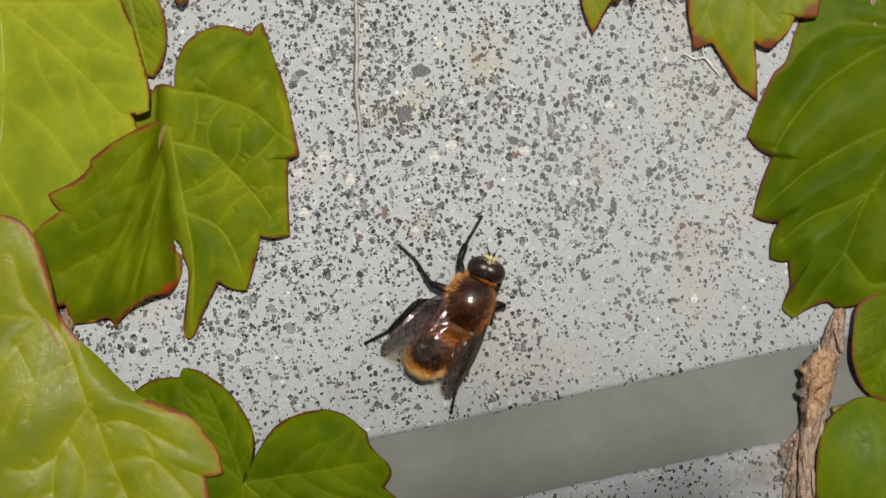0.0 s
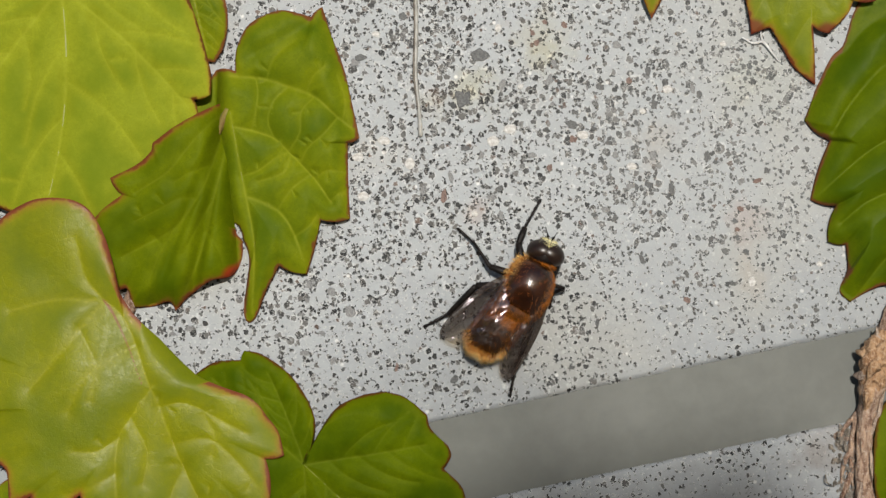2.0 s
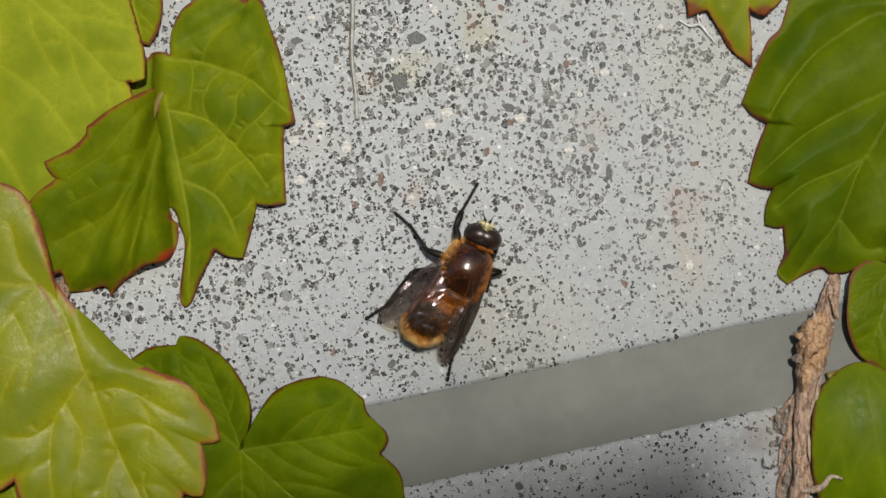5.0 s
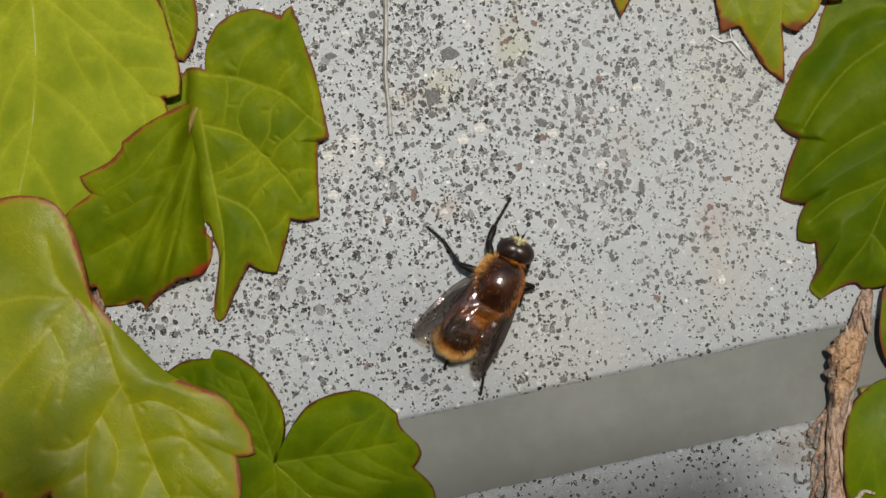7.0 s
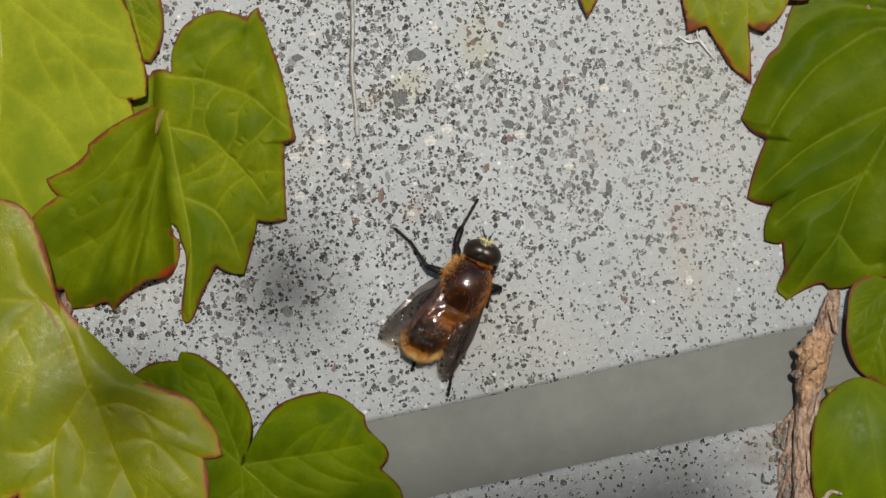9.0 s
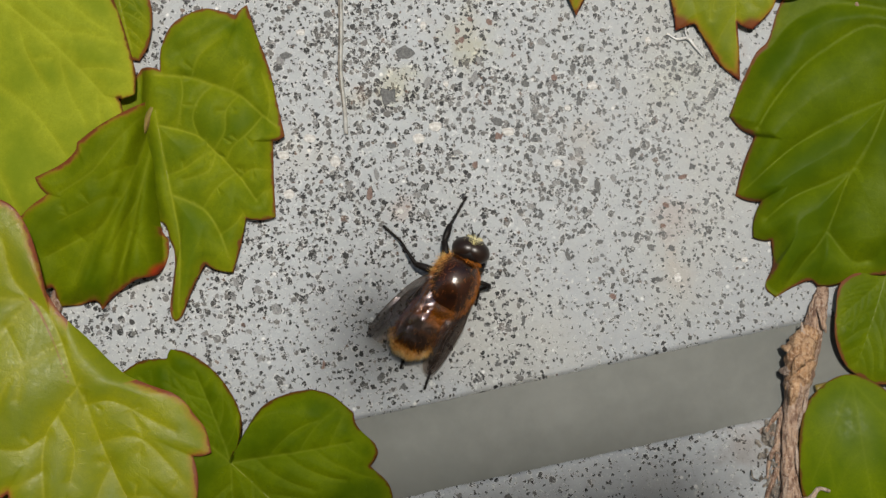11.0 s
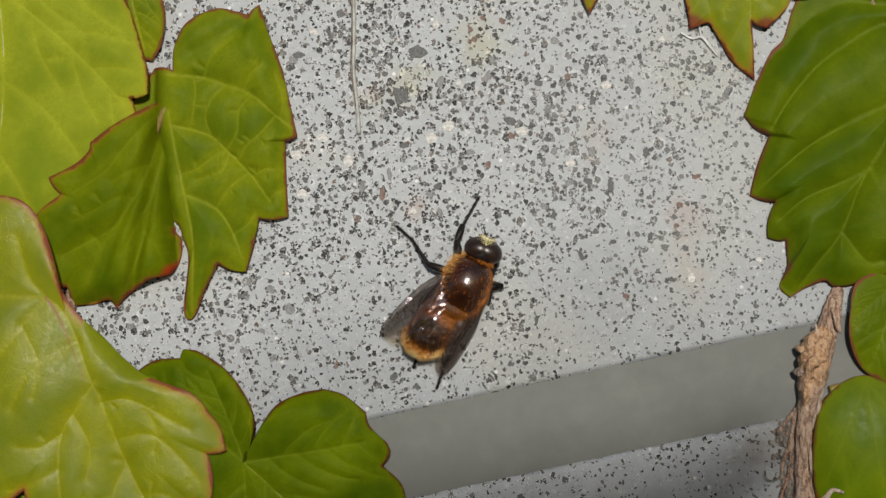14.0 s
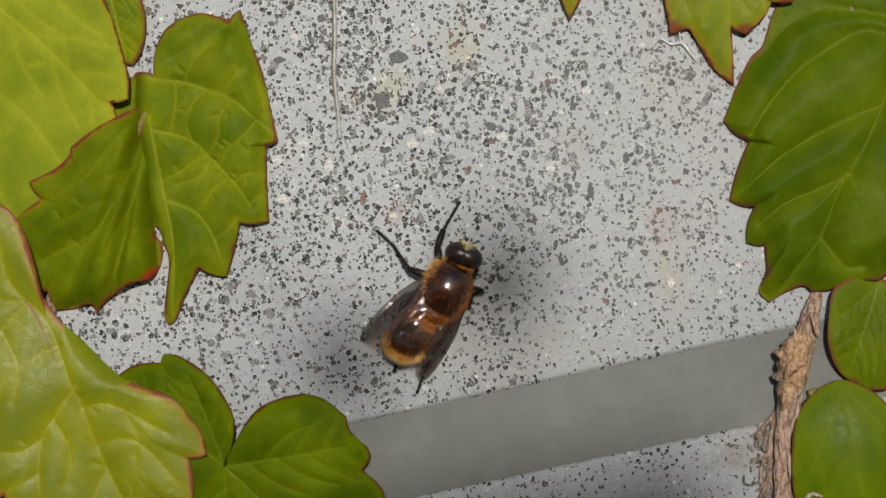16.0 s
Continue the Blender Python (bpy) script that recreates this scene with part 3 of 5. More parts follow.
def inside(p, rim):
    """Whether a point lies within the closed outline."""
    x, y = rim[:, 0], rim[:, 1]
    x2, y2 = np.roll(x, -1), np.roll(y, -1)
    cross = (y > p[1]) != (y2 > p[1])
    with np.errstate(divide="ignore", invalid="ignore"):
        at = (x2 - x) * (p[1] - y) / (y2 - y) + x
    return int(np.sum(cross & (p[0] < at))) % 2 == 1


def to_segments(pts, segs):
    """Distance of every point to the nearest segment, and how far out along it."""
    best = np.full(len(pts), 1e9)
    for (ax, ay), (bx, by), w in segs:
        a = np.array((ax, ay))
        d = np.array((bx - ax, by - ay))
        t = np.clip(((pts - a) @ d) / (d @ d + 1e-12), 0, 1)
        g = np.linalg.norm(pts - (a + t[:, None] * d), axis=1) / w
        best = np.minimum(best, g)
    return best


def leaf(vine, centre, stalk, teeth, veins, material, label, tilt=(0, 0), cup=0.0, curls=(), creases=(), foot=None, blush=(), wave=0.25, seed=1.0, bend=0.0, quilt=0.30, side=5, reach=6, cross=30, swell=0.14, shown=1, dull=None, droop=0.0, paths=(), twigs=()):
    """A leaf blade in millimetres round its middle; stalk: where the veins spring from; veins: (degrees, mm) of the
    main ribs; curls: (degrees, start, amount) turn the blade down past a line; dull: the stretch of rim without red,
    which droops; foot: where its stalk meets the stem."""
    rim = leaf_outline(teeth, 420)
    n = len(rim)
    rings = np.linspace(0, 1, 64)[1:] ** 0.8
    flat = np.vstack([[(0.0, 0.0)]] + [rim * r for r in rings])
    S = np.array(stalk)
    main, small = [], []
    rnd = random.Random(int(seed * 1000))
    ribs, runs = [], []

    def along(a, ln, bow, t):
        return S + ln * t * np.array((math.cos(radians(a) + bow * t), math.sin(radians(a) + bow * t)))

    for line in paths:
        pts = [q for q in smooth_path(line, 4) if inside(q * 1.04, rim)]
        ribs.append(pts)
        main += [(pts[k], pts[k + 1], 1.0 - 0.45 * k / len(pts)) for k in range(len(pts) - 1)]
    for line in twigs:
        pts = [q for q in smooth_path(line, 3) if inside(q * 1.04, rim)]
        small += [(pts[k], pts[k + 1], 0.75) for k in range(len(pts) - 1)]
    for a, ln, *more in (() if paths else veins):
        bow = more[0] if more else rnd.uniform(-0.10, 0.10)
        runs.append((a, ln, bow))
        pts = [along(a, ln, bow, k / 12) for k in range(13)]
        pts = [q for q in pts if inside(q * 1.06, rim)] or pts[:3]
        ribs.append(pts)
        for k in range(len(pts) - 1):
            main.append((pts[k], pts[k + 1], 1.0 - 0.5 * k / 12))
    for r, (a, ln, bow) in enumerate(runs):
        others = [sg for q, pts in enumerate(ribs) if q != r for sg in zip(pts[:-1], pts[1:], [1.0] * 20)]
        for k in range(1, side + 1):
            for sgn in (-1, 1):
                t = (k + (0.3 if sgn > 0 else -0.2)) / (side + 0.9)
                p = along(a, ln, bow, t)
                ang = radians(a) + bow * t + sgn * radians(rnd.uniform(46, 62))
                line = [p]
                for q in range(reach):
                    ang -= sgn * rnd.uniform(0.04, 0.18)
                    nxt = line[-1] + (0.060 + 0.03 * rnd.random()) * ln * np.array((math.cos(ang), math.sin(ang)))
                    if not inside(nxt * 1.05, rim) or (others and q > 0 and to_segments(nxt[None], others)[0] < 0.8):
                        break
                    small.append((line[-1], nxt, 0.75 - 0.05 * q))
                    line.append(nxt)
    # cross veins, which close the quilted fields
    for _ in range(cross):
        if not small:
            break
        a0, b0, w0 = small[rnd.randrange(len(small))]
        d0 = b0 - a0
        turn = rnd.choice((-1, 1)) * radians(rnd.uniform(65, 100))
        c0, s0 = math.cos(turn), math.sin(turn)
        e0 = a0 + np.array((c0 * d0[0] - s0 * d0[1], s0 * d0[0] + c0 * d0[1])) * rnd.uniform(0.8, 1.5)
        if inside(e0 * 1.05, rim):
            small.append((a0, e0, 0.4))

    turns = np.arctan2(rim[:, 1], rim[:, 0])
    order = np.argsort(turns)
    far = np.hypot(rim[:, 0], rim[:, 1])

    def height(pts, quilted=True):
        x, y = pts[:, 0], pts[:, 1]
        r2 = x * x + y * y
        z = tilt[0] * x + tilt[1] * y + cup * r2
        if bend:
            w = radians(veins[0][0])
            across = -(x - S[0]) * math.sin(w) + (y - S[1]) * math.cos(w)
            z = z + bend * (np.sqrt(across * across + 0.6) - 0.77)
        for cx, cy, a, depth, width in creases:
            w = radians(a)
            off = -(x - cx) * math.sin(w) + (y - cy) * math.cos(w)
            run = (x - cx) * math.cos(w) + (y - cy) * math.sin(w)
            z = z - depth * np.exp(-(off / width) ** 2) * np.clip(run / 2.0 + 0.5, 0, 1)
        for a, start, amount in curls:
            d = np.maximum(0, x * math.cos(radians(a)) + y * math.sin(radians(a)) - start)
            z = z - amount * d * d
        z = z + np.array([wave * noise.noise(Vector((px * swell + seed, py * swell, seed))) + 0.3 * wave * noise.noise(Vector((px * swell * 2.9 + seed, py * swell * 2.9, seed * 2))) for px, py in pts])
        if quilted:
            dm = to_segments(pts, main)
            ds = to_segments(pts, small)
            out = np.hypot(pts[:, 0], pts[:, 1]) / np.interp(np.arctan2(pts[:, 1], pts[:, 0]), turns[order], far[order], period=2 * math.pi)
            if droop:
                way = np.degrees(np.arctan2(pts[:, 1], pts[:, 0]))
                near = np.clip((way - dull[0]) / 16, 0, 1) * np.clip((dull[1] - way) / 16, 0, 1)
                z = z - droop * near * np.clip((out - 0.5) / 0.5, 0, 1) ** 2
            lay = 1 - np.clip((out - 0.70) / 0.30, 0, 1) ** 1.5
            z = z + lay * quilt * 0.8 * (1 - np.exp(-dm / 1.9)) + lay * quilt * 0.45 * (1 - np.exp(-ds / 1.0))
            return np.maximum(z, 0.27 - centre[2]), dm, ds
        return z

    z, dm, ds = height(flat)
    verts = np.column_stack([flat, z]) * MM
    faces = [(0, 1 + k, 1 + (k + 1) % n) for k in range(n)]
    for i in range(len(rings) - 1):
        o = 1 + i * n
        faces += [(o + k, o + n + k, o + n + (k + 1) % n, o + (k + 1) % n) for k in range(n)]
    me = mesh_from("leaf", verts, faces, material)
    tree_rim = np.full(len(flat), 1e9)
    outer = 1 + (len(rings) - 26) * n
    tree_rim[outer:] = to_segments(flat[outer:], [(rim[k], rim[(k + 1) % n], 1.0) for k in range(n)])
    if dull:
        way = np.degrees(np.arctan2(flat[:, 1], flat[:, 0]))
        tree_rim[(way > dull[0]) & (way < dull[1])] = 1.5
    cell = (1 - np.exp(-(dm / 1.2) ** 2)) * (1 - np.exp(-(ds / 0.8) ** 2))
    for key, values in (("field", cell), ("vein", np.maximum(np.exp(-(dm / 0.16) ** 2), 0.55 * np.exp(-(ds / 0.13) ** 2))), ("rim", tree_rim)):
        at = me.attributes.new(key, "FLOAT", "POINT")
        at.data.foreach_set("value", values.astype(np.float32))
    red = np.zeros(len(flat))
    for bx, by, br in blush:
        red = np.maximum(red, np.clip((1.25 - np.hypot(flat[:, 0] - bx, flat[:, 1] - by) / br) * 2.0, 0, 1))
    me.attributes.new("blush", "FLOAT", "POINT").data.foreach_set("value", red.astype(np.float32))
    at0 = pose(*[v * MM for v in centre])
    ob = part("leaf", me, vine, label, at0)
    thick = ob.modifiers.new("thickness", "SOLIDIFY")
    thick.thickness, thick.offset = 0.00022, -1
    for pts in ribs[:shown]:
        pp = np.array(pts)
        zz = height(pp)[0]
        if len(pp) < 3:
            continue
        line = [(q[0], q[1], h - 0.03) for q, h in zip(pp, zz)]
        part("vein", tube_mesh("vein", line, [max(0.022, 0.062 - 0.004 * k) for k in range(len(pp))], VEINS.get(material.name, VEIN), n=3, sides=6), ob)
    if foot:
        zs = float(height(np.array([stalk]))[0][0])
        a = (stalk[0], stalk[1], zs - 0.62)
        f = tuple(foot[k] - centre[k] for k in range(3))
        mid = tuple(a[k] * 0.5 + f[k] * 0.5 for k in range(2)) + (min(a[2] - 0.8, 0.35 * a[2] + 0.65 * f[2]),)
        part("petiole", tube_mesh("petiole", [a, mid, f], [0.45, 0.42, 0.5], PETIOLE, n=8, sides=8), ob, "thin reddish leaf stalk")
    return ob


# ---- the vine with hanging young leaves ----
vine = thing("ivy", "climbing ivy with glossy yellow-green young leaves edged red", "ivy plant", SPOT)
part("stem", tube_mesh("stem", [(-52, -44, 0.5), (-44, -20, 0.4), (-37, -4, 0.3), (-36, 12, 0.2), (-44, 30, 0.1), (-46, 46, 0.4)], [1.0, 0.9, 0.75, 0.7, 0.6, 0.8], BARK, n=14, sides=12, rough=0.25), vine, "woody brown stem")
leaf_big = leaf(vine, (-36.50, -16.68, 4.6), (-3.0, 9.8),
     [(99.2, 10.8, 1), (100.2, 14.4), (102, 17.5), (105, 20.0), (110, 21.5), (119, 22.8), (130, 22.8), (144, 20.5), (163, 18.3, 1), (165, 16.9), (184, 17.2, 1), (186, 15.3), (201, 16.4, 1), (208, 15.1), (218, 16.5, 1), (222, 14.5, 1), (227, 15.6, 1), (239, 11.1, 1), (245, 12.6), (252, 14.2, 1), (257, 13.7), (267, 15.4, 1), (271, 13.2, 1), (280, 16.0), (286, 18.5, 1), (292, 15.8, 1), (297, 19.0), (301, 21.9, 1), (307, 17.7), (315, 15.5, 1), (319, 17.1, 1), (335, 14.1, 1), (339, 15.7, 1), (347, 14.4), (353, 12.9, 1), (363, 10.6, 1), (371, 8.0), (386, 6.2), (433, 6.6), (452, 8.5), (457, 9.8)],
     [(-44, 31, -0.33), (-108, 22, 0.1), (-140, 20), (112, 11), (165, 12)], LEAF_BIG, "large pale yellow-green lobed leaf with a red margin",
     tilt=(0.02, 0.02), cup=-0.002, foot=(-41, -10, 1.0), seed=1.3, shown=1, dull=(14, 86), droop=0.9, blush=[(-3.2 + 0.11 * k + 0.0010 * k * k, 9.9 - 0.14 * k - 0.006 * k * k, 0.17 - 0.003 * k) for k in range(28)], paths=[[(-3.2, 9.9), (-1.5, 8.4), (-0.1, 5.5), (1.0, 2.2), (2.2, -0.7), (3.8, -5.1), (6.3, -10.6), (9.4, -16.2)], [(-3.2, 9.9), (-5.7, 7.1), (-7.3, 5.0), (-10.7, 1.1)], [(1.6, 1.5), (-0.4, -1.4), (-1.8, -3.7), (-2.2, -7.3), (-1.8, -11.7), (-0.9, -14.5)], [(-3.2, 9.9), (-5.1, 12.2), (-6.2, 16.1)], [(-3.2, 9.9), (-8.4, 10.0), (-12.9, 8.9)]],
     twigs=[[(2.2, -0.7), (4.9, -0.3), (8.8, -2.3), (11.0, -3.4)], [(3.5, -4.5), (7.1, -3.9), (9.9, -6.2), (12.2, -9.0)], [(-0.1, 5.5), (-2.3, 4.4), (-5.1, 2.2), (-6.8, -1.2)], [(-1.8, -3.7), (-4.0, -5.1), (-6.2, -5.1)], [(-2.2, -7.3), (-5.1, -9.0), (-7.3, -9.5)], [(4.6, -6.7), (3.2, -10.1), (3.8, -14.0)], [(6.0, -10.1), (8.8, -10.1), (10.5, -12.3)], [(-0.7, -1.7), (1.0, -5.1), (0.5, -8.4)], [(6.6, -1.4), (7.7, -3.4), (7.4, -5.6)], [(-5.7, 7.1), (-4.0, 3.3), (-4.6, -0.0)]], quilt=0.48, wave=1.6, swell=0.06, side=3, reach=5, cross=10)
leaf(vine, (-39.23, 15.32, 2.3), (-5.3, 9.3),
     [(-289, 13.6), (-277, 13.5), (-260, 11.5), (-239, 11.4, 1), (-229, 15.5), (-214, 14.9), (-190, 15.9, 1), (-163, 15.2), (-140, 18.3, 1), (-124, 16.9), (-107, 17.5, 1), (-88, 15.7), (-69, 13.8, 1), (-49, 9.7), (-25, 9.3, 1), (-13, 8.2, 1), (-8, 9.8, 1), (4, 9.8), (17, 9.7), (36, 10.3, 1), (49, 11.3), (60, 12.4)],
     [(-82, 28, -0.28), (-36, 21, -0.15), (-2, 16), (-130, 18), (-170, 12)], LEAF_PALE, "broad pale yellow-green leaf with a thin red margin",
     tilt=(-0.03, 0.03), cup=-0.002, foot=(-44, 28, 1.0), seed=2.7, quilt=0.36, wave=0.9, swell=0.06, side=3, reach=5, cross=6)
leaf(vine, (-22.49, 9.20, 1.3), (-4.9, 4.2),
     [(-200, 9.9), (-174, 10.2), (-148, 10.6, 1), (-133, 10.0), (-117, 9.6), (-111, 10.7), (-107, 11.6), (-104.8, 12.9), (-103.8, 15.1), (-103.2, 17.0), (-102.0, 18.3), (-100.2, 18.7), (-98.4, 18.0), (-95.8, 15.2), (-91, 12.6, 1), (-79, 13.7, 1), (-72, 11.2), (-63, 8.9, 1), (-48, 10.5, 1), (-30, 7.9), (-1, 6.8, 1), (3, 8.0, 1), (25, 8.1), (49, 9.8), (65, 12.1), (73, 14.4, 1), (76.5, 13.1, 1), (81, 13.2), (91, 13.4), (105, 12.4), (115, 10.6), (123, 8.6, 1), (132, 10.0, 1)],
     [(-82, 22, -0.06), (-32, 14, -0.25), (4, 13, -0.2), (48, 12, 0.1), (-140, 8)], LEAF_MID, "hanging yellow-green ivy leaf with coarse red-tipped teeth",
     tilt=(-0.02, 0.02), cup=-0.0015, foot=(-32.5, 3.5, 0.4), seed=3.9, shown=1, paths=[[(-5.1, 3.1), (-4.1, -2.9), (-3.3, -6.8), (-2.7, -10.8), (-3.0, -17.4)], [(-4.9, 1.6), (-2.3, 1.0), (-0.6, 0.3), (0.8, -1.0), (3.4, -3.7), (5.1, -6.2)], [(-5.1, 6.7), (-1.7, 6.4), (0.8, 5.6), (3.4, 4.6), (5.7, 2.6), (7.7, 1.0)], [(-3.3, -5.6), (-0.9, -6.6), (0.6, -8.0), (1.7, -10.3), (2.3, -12.1)]],
     twigs=[[(2.6, 5.0), (3.3, 6.6), (4.5, 7.7)], [(3.4, 4.6), (2.1, 3.0), (2.0, 1.0), (0.8, -1.0)], [(5.7, 2.4), (4.5, 0.9), (2.8, -0.6), (2.0, -2.2)], [(1.0, -1.3), (0.3, -3.1), (-2.3, -4.0)], [(3.4, -3.7), (4.8, -2.9), (6.5, -3.1)], [(-0.3, -6.8), (1.1, -4.8), (2.8, -3.5)], [(-0.7, 0.5), (-1.3, 2.3), (-0.6, 4.3), (0.7, 5.5)], [(-2.6, 6.6), (-2.3, 4.6), (-2.9, 1.4)], [(-3.9, -3.4), (-2.3, -2.9), (-0.6, -1.7), (0.6, -1.1)], [(1.4, -9.6), (2.8, -8.6), (3.7, -7.4)], [(5.1, -6.0), (6.0, -5.2), (6.8, -5.4)], [(-1.4, 6.4), (-0.6, 8.6), (1.7, 10.5)], [(6.3, 2.2), (6.5, 4.3), (5.7, 6.8)]], quilt=0.9, wave=0.4, side=4, reach=6, cross=26, curls=((186, 4.35, 0.55),), creases=((-3.5, 8.5, 28, 0.5, 0.9),))
leaf(vine, (-32.73, 2.31, 2.7), (5.3, 11.4),
     [(65, 12.8, 1), (76, 10.3), (92, 8.4), (111, 7.2, 1), (115, 6.5), (132, 6.2), (155, 7.6, 1), (165, 5.9, 1), (182, 8.0), (198, 10.8, 1), (216, 11.3), (231, 10.6), (236, 9.7), (243, 11.2, 1), (253, 10.3), (263, 9.5), (266.5, 10.3, 1), (277, 8.7), (294, 7.9), (308, 8.5), (321, 7.9), (333, 7.0, 1), (338, 6.0), (372, 5.4), (406, 7.8), (419, 10.4)],
     [(-112, 20, -0.1), (-138, 17), (-160, 9)], LEAF_FOLD, "folded green ivy leaf with red margin and scarlet tip",
     tilt=(-0.02, 0.05), cup=-0.005, curls=((5, 2.6, 0.30), (-80, 6.0, 0.12)), creases=((5.0, 11.0, -101, 0.9, 0.7), (4.2, 8.0, -112, 0.45, 0.6)), foot=(-35, 8, 1.0), blush=((5.6, -6.9, 1.25), (4.6, -7.6, 0.9)), seed=4.4, dull=(-19, 60), paths=[[(5.2, 10.6), (4.2, 7.8), (3.3, 4.5), (1.9, 1.1), (-0.3, -1.8), (-3.1, -3.4), (-5.7, -4.7)], [(5.2, 10.4), (4.4, 5.6), (3.5, 1.1), (2.8, -2.2), (1.7, -5.6), (-0.1, -9.6)], [(5.2, 10.7), (1.9, 7.3), (-0.9, 3.9), (-4.3, 1.7)]],
     twigs=[[(1.9, 1.1), (0.2, 1.1), (-2.0, 0.0), (-4.3, -1.1)], [(-0.3, -1.8), (-2.0, -4.5), (-3.1, -7.3)], [(3.3, 4.5), (1.6, 3.9), (-0.3, 2.8)], [(3.5, 1.1), (1.9, -1.7), (0.5, -4.5)], [(2.8, -2.2), (3.9, -3.9), (4.5, -5.6)]], quilt=0.62, wave=0.8, side=3, cross=8, shown=0)
leaf(vine, (-20.05, -23.46, 2.6), (0.0, 0.0),
     [(-291, 2.7), (-284, 4.6), (-272, 6.8), (-260, 9.4), (-248, 12.1), (-242, 13.0, 1), (-238.5, 12.4, 1), (-228, 13.8), (-218, 14.5, 1), (-202, 11.5), (-182, 9.0), (-161, 7.7), (-131, 7.8, 1), (-116, 9.1), (-99, 11.1, 1), (-90, 12.7), (-79, 15.2, 1), (-63, 16.1), (-47, 17.3, 1), (-31, 17.8), (-18, 17.4, 1), (-9, 16.2), (-2, 14.1, 1), (3, 14.9), (7, 14.7, 1), (16, 13.3), (22, 13.4, 1), (34, 12.2), (42, 11.0, 1), (50, 9.1), (60, 6.7), (65, 3.7), (67.5, 1.6), (68.5, 0.6, 1)],
     [(-45, 18), (8, 15), (-88, 13), (108, 10), (140, 14)], LEAF_ROUND, "rounded mid-green ivy leaf with shallow red-edged teeth",
     tilt=(0.02, 0.02), cup=-0.006, foot=(-44, -20, 1.0), seed=5.2, quilt=0.75, wave=0.7, side=4, cross=10)
leaf(vine, (-31.18, 22.21, 1.2), (-1.1, 5.1),
     [(-225, 4.0), (-167, 2.6), (-94, 4.3), (-69, 5.2, 1), (-49, 4.3), (-8, 3.3), (37, 3.5), (71, 4.3), (114, 4.8)],
     [(-75, 9), (-40, 5)], LEAF_MID, "small green ivy leaf tucked behind a larger one", cup=-0.02, foot=(-42, 26, 1.0), seed=6.1)
leaf(vine, (-25.56, 28.52, 2.0), (0.3, 4.0),
     [(-139, 2.4), (-110, 3.9), (-103, 4.1, 1), (-95, 3.4), (-84, 1.7), (0, 2.0, 1), (45, 4.0), (86, 4.6), (131, 3.0)],
     [(-95, 6)], LEAF_MID, "small green ivy leaf with a blunt tip", cup=-0.02, foot=(-44, 30, 1.0), seed=6.8)
leaf(vine, (-41.02, -31.67, 3.0), (-2.3, 5.7),
     [(-163, 9.5), (-117, 7.6, 1), (-51, 8.1), (-14, 9.6, 1), (16, 8.2), (60, 6.9), (113, 8.6), (151, 11.7)],
     [(-70, 12), (-30, 10), (-120, 9)], LEAF_MID, "shaded green ivy leaf under a pale one", cup=-0.006, foot=(-46, -25, 1.0), seed=7.7)
leaf(vine, (-47.0, 26.5, 1.3), (1.5, -5.0),
     [(-150, 7.0), (-100, 7.5, 1), (-60, 6.5), (-20, 8.0, 1), (20, 7.5), (60, 9.0, 1), (110, 8.5), (160, 9.0, 1)],
     [(80, 11), (40, 9), (125, 9)], LEAF_MID, "green ivy leaf overlapping at the stem", cup=-0.006, foot=(-44, 28, 1.0), seed=8.3)

# ---- the older vine with the woody stem ----
old_vine = thing("ivy", "old ivy with a flaking woody stem and toothed green leaves", "ivy plant", SPOT)
part("stem", tube_mesh("stem", [(24, 47, 0.5), (36, 42, 0.4), (43, 28, 0.1), (44, 15, -0.15), (42.6, 4, -0.15), (41.3, -2.5, -0.35), (40.5, -6.0, -0.2), (39.7, -8.4, 0.55), (37.9, -14.1, 1.3), (37.0, -18.6, 1.2), (36.7, -24.5, 1.0), (36.6, -28.2, 1.1), (34.4, -33.0, 1.0), (31.0, -44, 1.0)],
     [0.4, 0.4, 0.4, 0.4, 0.45, 0.5, 0.6, 1.0, 1.4, 0.95, 0.80, 1.0, 0.9, 0.85], BARK, n=16, sides=20, rough=0.30, seed=4.0), old_vine, "flaking pinkish-brown woody stem")
# loose strips of bark that peel along the stem
for k, (x, y, w, ln, turn) in enumerate(((39.9, -9.4, 0.26, 2.6, -20), (38.0, -11.0, 0.28, 3.0, -6), (38.3, -17.5, 0.24, 4.6, 10), (36.6, -20.6, 0.26, 4.4, 3), (37.4, -23.4, 0.22, 3.6, -4), (36.2, -26.4, 0.22, 3.0, 12), (36.9, -29.6, 0.24, 3.2, -30), (35.2, -31.6, 0.22, 3.4, -24), (37.6, -19.6, 0.20, 3.0, 16), (36.9, -27.2, 0.2, 2.6, -6))):
    c, sn = math.cos(radians(turn)), math.sin(radians(turn))
    z = 2.25 if y > -16 else 1.85
    pts = [(x + sn * ln * f, y + c * ln * f, z + lift) for f, lift in ((-0.5, -0.25), (-0.2, 0.0), (0.15, 0.05), (0.5, -0.3))]
    part("bark_strip", tube_mesh("bark_strip", pts, [w * 0.35, w, w * 0.85, w * 0.2], BARK_PALE if k % 3 else BARK, n=5, sides=8, rough=0.45, seed=k * 2.3, flat=0.45), old_vine, "peeling bark strip")
part("knot", tube_mesh("knot", [(38.9, -10.2, 1.4), (37.9, -12.4, 1.8), (37.6, -14.2, 1.8), (37.1, -16.8, 1.3)], [0.9, 1.5, 1.5, 0.8], KNOT, n=14, sides=24, rough=0.32, seed=21.0), old_vine, "papery orange-brown knot")
